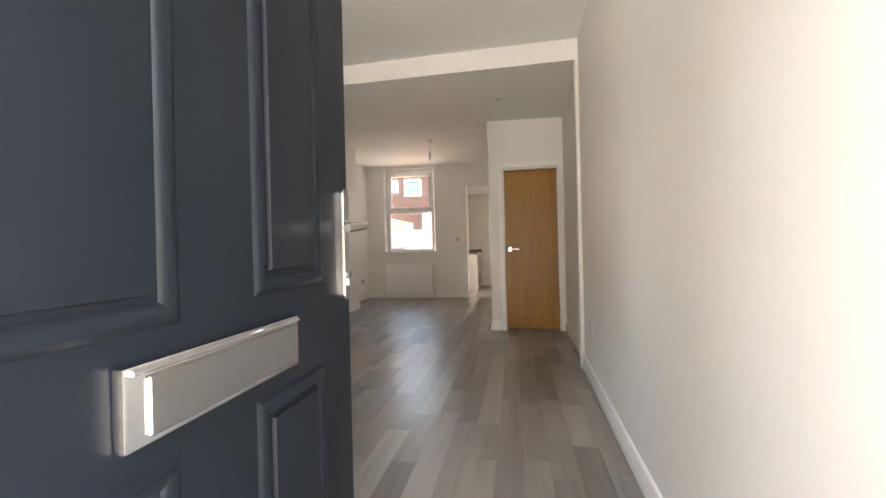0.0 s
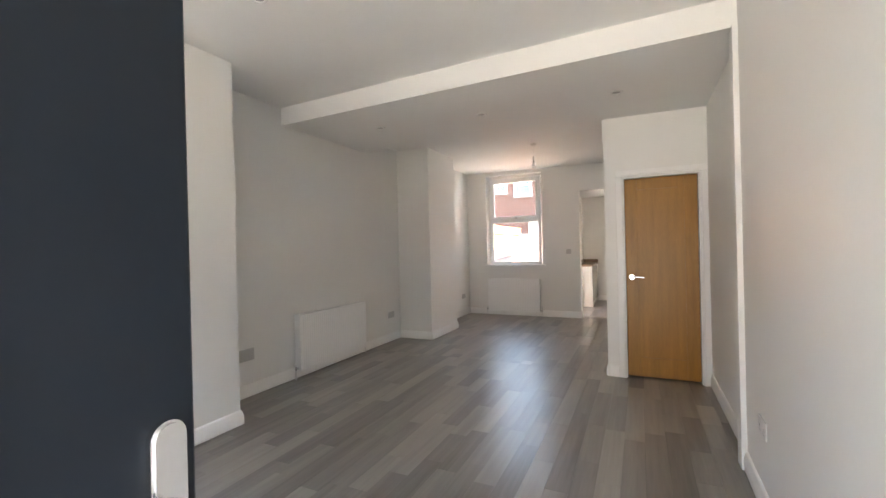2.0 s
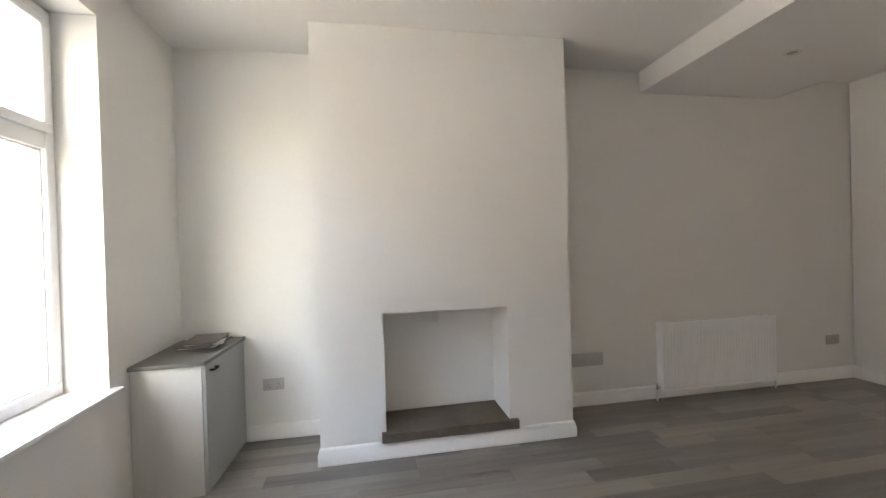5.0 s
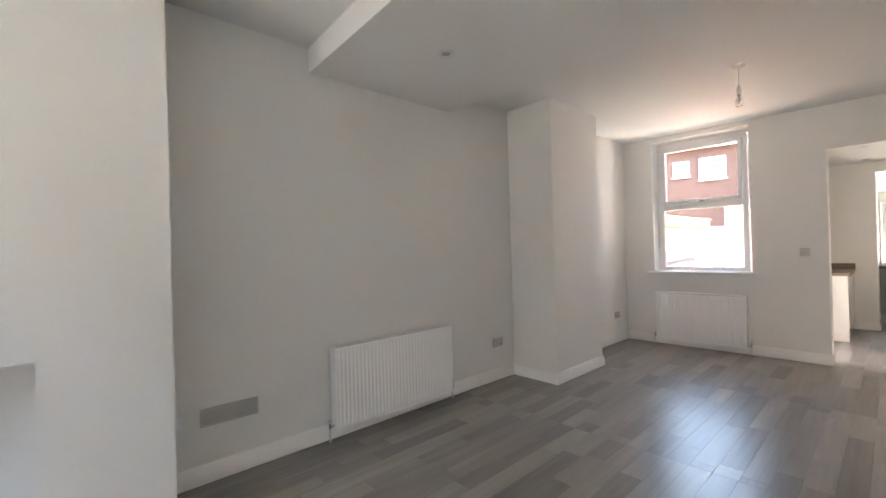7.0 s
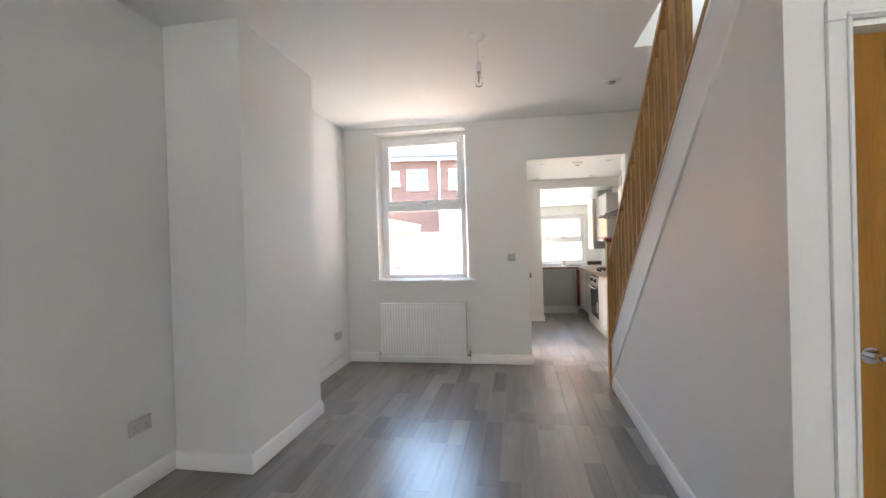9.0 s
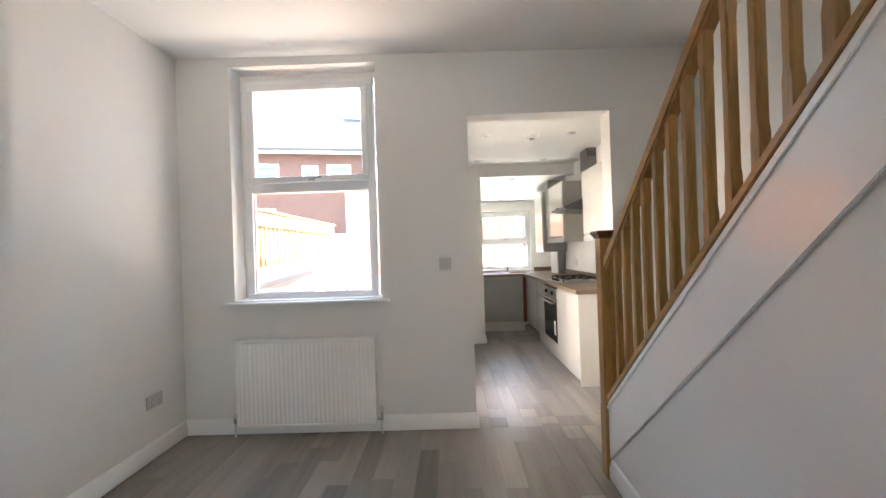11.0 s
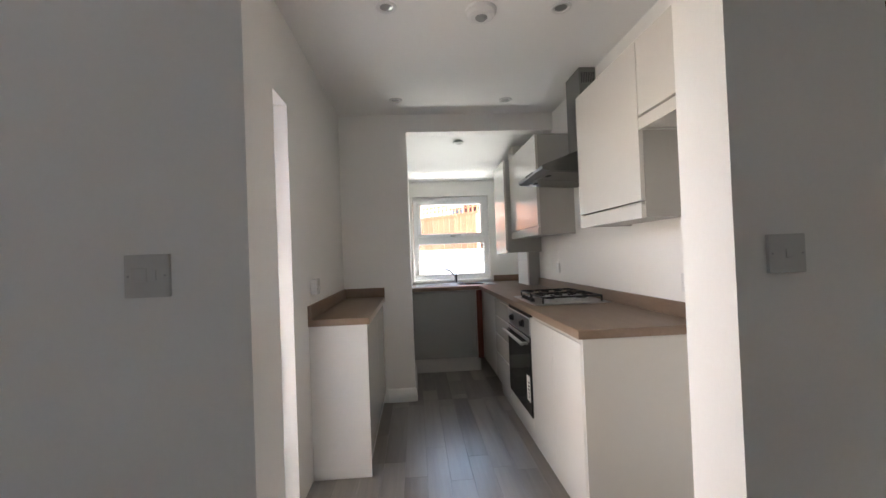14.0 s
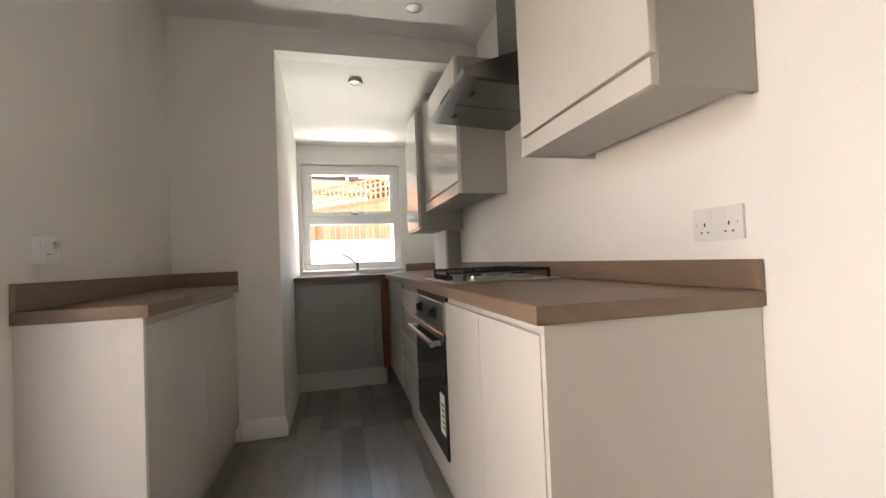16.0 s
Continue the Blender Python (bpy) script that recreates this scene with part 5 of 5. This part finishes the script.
# a neighbour's fence runs off at a slant behind the end wall
tf = thing("trellis_fence", None, "orange-stained timber fence topped with square trellis", "fence", turn=pose(1.58, 15.06, -0.14, 0, 0, 130))
x = 0.0
while x < 4.6:
    part("board", B(x, -0.010, 0.0, x + 0.14, 0.010, 2.10), M_FENCE, tf)
    x += 0.15
part("rail", B(0.0, -0.030, 2.101, 4.6, 0.030, 2.15), M_FENCE, tf)
for z in (2.23, 2.31, 2.39):
    part("trellis_bar", B(0.0, 0.005, z, 4.6, 0.020, z + 0.020), M_FENCE, tf)
part("trellis_top", B(0.0, -0.020, 2.455, 4.6, 0.022, 2.485), M_FENCE, tf)
x = 0.03
while x < 4.6:
    part("trellis_bar", B(x, -0.010, 2.1505, x + 0.024, 0.0045, 2.4545), M_FENCE, tf)
    x += 0.11
for x in (0.0, 1.8, 3.6):
    part("post", B(x, 0.0105, 0.0, x + 0.075, 0.0845, 2.10), M_FENCE, tf)
# pale base colour stands in for the sun's glare on this wall
bw = thing("garden_wall", (-3.2, 16.0, 0.0), "garden wall beyond the yard, coloured pale for strong sunlight", "wall")
part("body", B(-6.0, 15.9, -0.14, -1.0, 16.1, 1.75), M_RENDER, bw)
part("coping", B(-6.05, 15.86, 1.7505, -1.0, 16.14, 1.81, bevel=0.006), M_CONC, bw)


def shrub(x, y, r, h, label, seed):
    rnd = random.Random(seed)
    ob = thing("shrub", (x, y, -0.14), label, "shrub")
    bm = bmesh.new()
    for k in range(5):
        a = rnd.uniform(0, 6.28)
        cyl(bm, (x, y, -0.14), (x + 0.4 * r * math.cos(a), y + 0.4 * r * math.sin(a), h * 0.6), 0.02, 0.008, 6)
    part("stem", bm, M_FILLER, ob)
    bm = bmesh.new()
    for k in range(420):
        a, q = rnd.uniform(0, 6.28), rnd.random() ** 0.5
        z = h * (0.25 + 0.75 * rnd.random())
        q *= r * math.sin(min(1, 1.25 - z / h + 0.25) * 1.5)
        c = Vector((x + q * math.cos(a), y + q * math.sin(a), z - 0.1))
        m = Matrix.Translation(c) @ Euler((rnd.uniform(0, 3), rnd.uniform(0, 3), rnd.uniform(0, 6))).to_matrix().to_4x4()
        s = rnd.uniform(0.02, 0.045)
        vs = [bm.verts.new(m @ Vector(p)) for p in ((-s, 0, 0), (0, -s * 0.5, 0.01), (s, 0, 0), (0, s * 0.5, 0.01))]
        bm.faces.new(vs)
    part("leaves", bm, M_LEAF, ob)
    return ob


shrub(-2.35, 15.2, 0.35, 1.0, "small green shrub beside the far wall", 3)
shrub(-1.85, 15.0, 0.28, 0.7, "yellow-green potted shrub by the yard wall", 5)

# brick with mortar for the far facades
M_FAR = bpy.data.materials.new("far_brick")
M_FAR.use_nodes = True
fn, fl = M_FAR.node_tree.nodes, M_FAR.node_tree.links
ft = fn.new("ShaderNodeTexBrick")
ft.inputs["Color1"].default_value, ft.inputs["Color2"].default_value = (0.085, 0.030, 0.021, 1), (0.062, 0.021, 0.016, 1)
ft.inputs["Mortar"].default_value = (0.12, 0.095, 0.08, 1)
ft.inputs["Scale"].default_value, ft.inputs["Mortar Size"].default_value = 1.0, 0.008
ft.inputs["Brick Width"].default_value, ft.inputs["Row Height"].default_value = 0.225, 0.075
fc, fm = fn.new("ShaderNodeTexCoord"), fn.new("ShaderNodeMapping")
fm.inputs["Rotation"].default_value = (radians(90), 0, 0)
fl.new(fc.outputs["Object"], fm.inputs["Vector"])
fl.new(fm.outputs[0], ft.inputs["Vector"])
fl.new(ft.outputs["Color"], fn["Principled BSDF"].inputs["Base Color"])
fn["Principled BSDF"].inputs["Roughness"].default_value = 0.9
M_PANE = mat("far_window_glass", (0.06, 0.10, 0.13), 0.06, vary=0.1, bump=0)


def terraced_house(m, chimney=True, extension=0):
    """One house of the terrace: its rear faces -y at y = 0, 4.6 m wide from x = 0."""
    W = 4.6
    ob = thing("terraced_house", None, "red brick terraced house with a grey slate roof and white windows", "house", "terrace behind the yard", turn=m)
    part("wall", B(0, 0, -0.14, W - 0.002, 7.5, 5.3), M_FAR, ob)
    bm = bmesh.new()
    prism(bm, [(-0.25, 5.25), (3.75, 7.7), (7.75, 5.25), (7.75, 5.38), (3.75, 7.83), (-0.25, 5.38)], "x", 0, W - 0.002)
    part("roof", bm, M_SLATEROOF, ob)
    part("gutter", B(0, -0.36, 5.16, W - 0.002, -0.252, 5.25, bevel=0.02), M_UPVC, ob)
    bm = bmesh.new()
    cyl(bm, (0.12, -0.06, 0.2), (0.12, -0.06, 5.16), 0.045, n=10)
    part("downpipe", bm, M_UPVC, ob)
    if chimney:
        c = part("chimney", B(0.35, 3.2, 6.9, 1.05, 3.9, 8.4, bevel=0.01), M_FAR, ob)
        part("chimney_cap", B(0.29, 3.14, 8.4005, 1.11, 3.96, 8.5), M_FAR, c)
        for x in (0.53, 0.87):
            bm = bmesh.new()
            cyl(bm, (x, 3.55, 8.5), (x, 3.55, 8.8), 0.11, 0.09, 12)
            part("chimney_pot", bm, M_BRICK, c)
    for x0, x1, z0, z1 in ((0.55, 1.5, 3.95, 4.8), (2.35, 2.95, 4.15, 4.75), (3.3, 4.2, 3.95, 4.8), (0.45, 1.35, 2.0, 3.1)):
        w = part("window", frame_box(bmesh.new(), x0, x1, z0, z1, 0.09, None, -0.05, 0.03, "y"), M_UPVC, ob)
        part("glass", B(x0 + 0.09, -0.02, z0 + 0.09, x1 - 0.09, -0.005, z1 - 0.09), M_PANE, w)
        part("glazing_bar", B(x0 + 0.09, -0.04, z0 + (z1 - z0) * 0.62, x1 - 0.09, -0.021, z0 + (z1 - z0) * 0.62 + 0.06), M_UPVC, w)
        part("sill", B(x0 - 0.06, -0.10, z0 - 0.09, x1 + 0.06, -0.001, z0 - 0.001), M_CONC, w)
    if extension:
        e = part("extension", B(1.9, -3.2, -0.14, W - 0.1, -0.001, 2.75), M_RENDER if extension == 1 else M_FAR, ob, "single-storey rear extension")
        bm = bmesh.new()
        prism(bm, [(-3.45, 2.72), (-0.002, 3.72), (-0.002, 3.82), (-3.45, 2.82)], "x", 1.75, W + 0.05)
        if extension == 2:
            for k in range(14):
                cyl(bm, (1.85 + k * 0.20, -3.47, 2.82), (1.85 + k * 0.20, -0.02, 3.82), 0.06, n=8)
        part("extension_roof", bm, M_TILEROOF, e)
        q = part("window", frame_box(bmesh.new(), 2.5, 3.6, 1.3, 2.4, 0.08, None, -3.26, -3.19, "y"), M_UPVC, e)
    return ob


FAR = Matrix.Translation((-17.0, 19.2, 0)) @ pose(0, 0, 0, 0, 0, 12)
for k in range(9):
    terraced_house(FAR @ Matrix.Translation((k * 4.6, 0, 0)), k % 2 == 1, (1, 2, 0)[k % 3])
# across the street at the front: unseen row, set close to block low sky
for k in range(5):
    terraced_house(pose(11.5, -8.8, 0, 0, 0, 180) @ Matrix.Translation((k * 4.6, 0, 0)), k % 2 == 1, 0)
solid("pavement", B(-14, -3.0, -0.139, 14, -0.06, -0.03, bevel=0.01), M_CONC, "grey concrete pavement before the house", "pavement", kind="structure")

# ---------------- floor staves ----------------
PW = 0.128
ROOMS = ((-2.25, 0.19, 1.675, 5.42), (-2.25, 5.42, 0.86, 7.12), (-2.10, 7.12, 0.86, 8.694), (0.86, 8.0, 1.75, 8.694), (0.09, 8.694, 1.146, 8.874), (-0.19, 8.874, 1.70, 11.43), (0.385, 11.43, 1.70, 12.82))
LENGTHS = (0.40, 0.58, 0.74, 0.92, 1.15)
PLANKS = {}


def plank_mesh(w, l):
    key = (round(w, 3), round(l, 3))
    if key not in PLANKS:
        bm = box(bmesh.new(), -w / 2 + 0.0003, -l / 2 + 0.0003, -0.004, w / 2 - 0.0003, l / 2 - 0.0003, 0.0)
        bmesh.ops.bevel(bm, geom=[e for e in bm.edges if min(e.verts[0].co.z, e.verts[1].co.z) > -0.001], offset=0.0005, segments=1, affect="EDGES")
        PLANKS[key] = finish("plank", bm, M_PLANK, smooth=False)
    return PLANKS[key]


prnd = random.Random(11)
rows_of_staves = {}
for k in range(math.floor(0.7 / PW), math.ceil(4.8 / PW)):
    y, cuts = 0.19 - prnd.random() * 0.9, []
    while y < 13:
        cuts.append(y)
        y += prnd.choice(LENGTHS)
    rows_of_staves[k] = cuts + [y]
staves = []
for x0, y0, x1, y1 in ROOMS:
    for k, cuts in rows_of_staves.items():
        a, b = max(x0, -3 + k * PW), min(x1, -3 + (k + 1) * PW)
        if b - a < 0.004:
            continue
        for c, d in zip(cuts, cuts[1:]):
            c, d = max(c, y0), min(d, y1)
            if d - c > 0.004:
                staves.append((a, c, b, d))
# staves on the line walked are pieces of their own, the rest lie in one mesh
near = [s for s in staves if 0.0 < (s[0] + s[2]) / 2 < 1.25 and (1.3 < s[1] < 4.6 or 6.6 < s[1] < 11.2)][:300]
chosen = set(near)
for a, c, b, d in near:
    ob = new("stave", plank_mesh(b - a, d - c))
    ob.parent = floor
    ob.location = ((a + b) / 2, (c + d) / 2, 0.0)
verts, faces = [], []
for s in staves:
    if s in chosen:
        continue
    a, c, b, d = s[0] + 0.0003, s[1] + 0.0003, s[2] - 0.0003, s[3] - 0.0003
    n0 = len(verts)
    e = 0.0005
    verts += [(a, c, -0.004), (b, c, -0.004), (b, d, -0.004), (a, d, -0.004), (a, c, -e), (b, c, -e), (b, d, -e), (a, d, -e), (a + e, c + e, 0), (b - e, c + e, 0), (b - e, d - e, 0), (a + e, d - e, 0)]
    for lo in (0, 4):
        for q in range(4):
            faces.append((n0 + lo + q, n0 + lo + (q + 1) % 4, n0 + lo + 4 + (q + 1) % 4, n0 + lo + 4 + q))
    faces.append((n0 + 8, n0 + 9, n0 + 10, n0 + 11))
me = bpy.data.meshes.new("staves")
me.from_pydata(verts, [], faces)
me.materials.append(M_PLANKS)
rest = tagged(new("staves", me), "grey wood-look floor staves beyond the walked line", kind="stuff")
rest.parent = floor
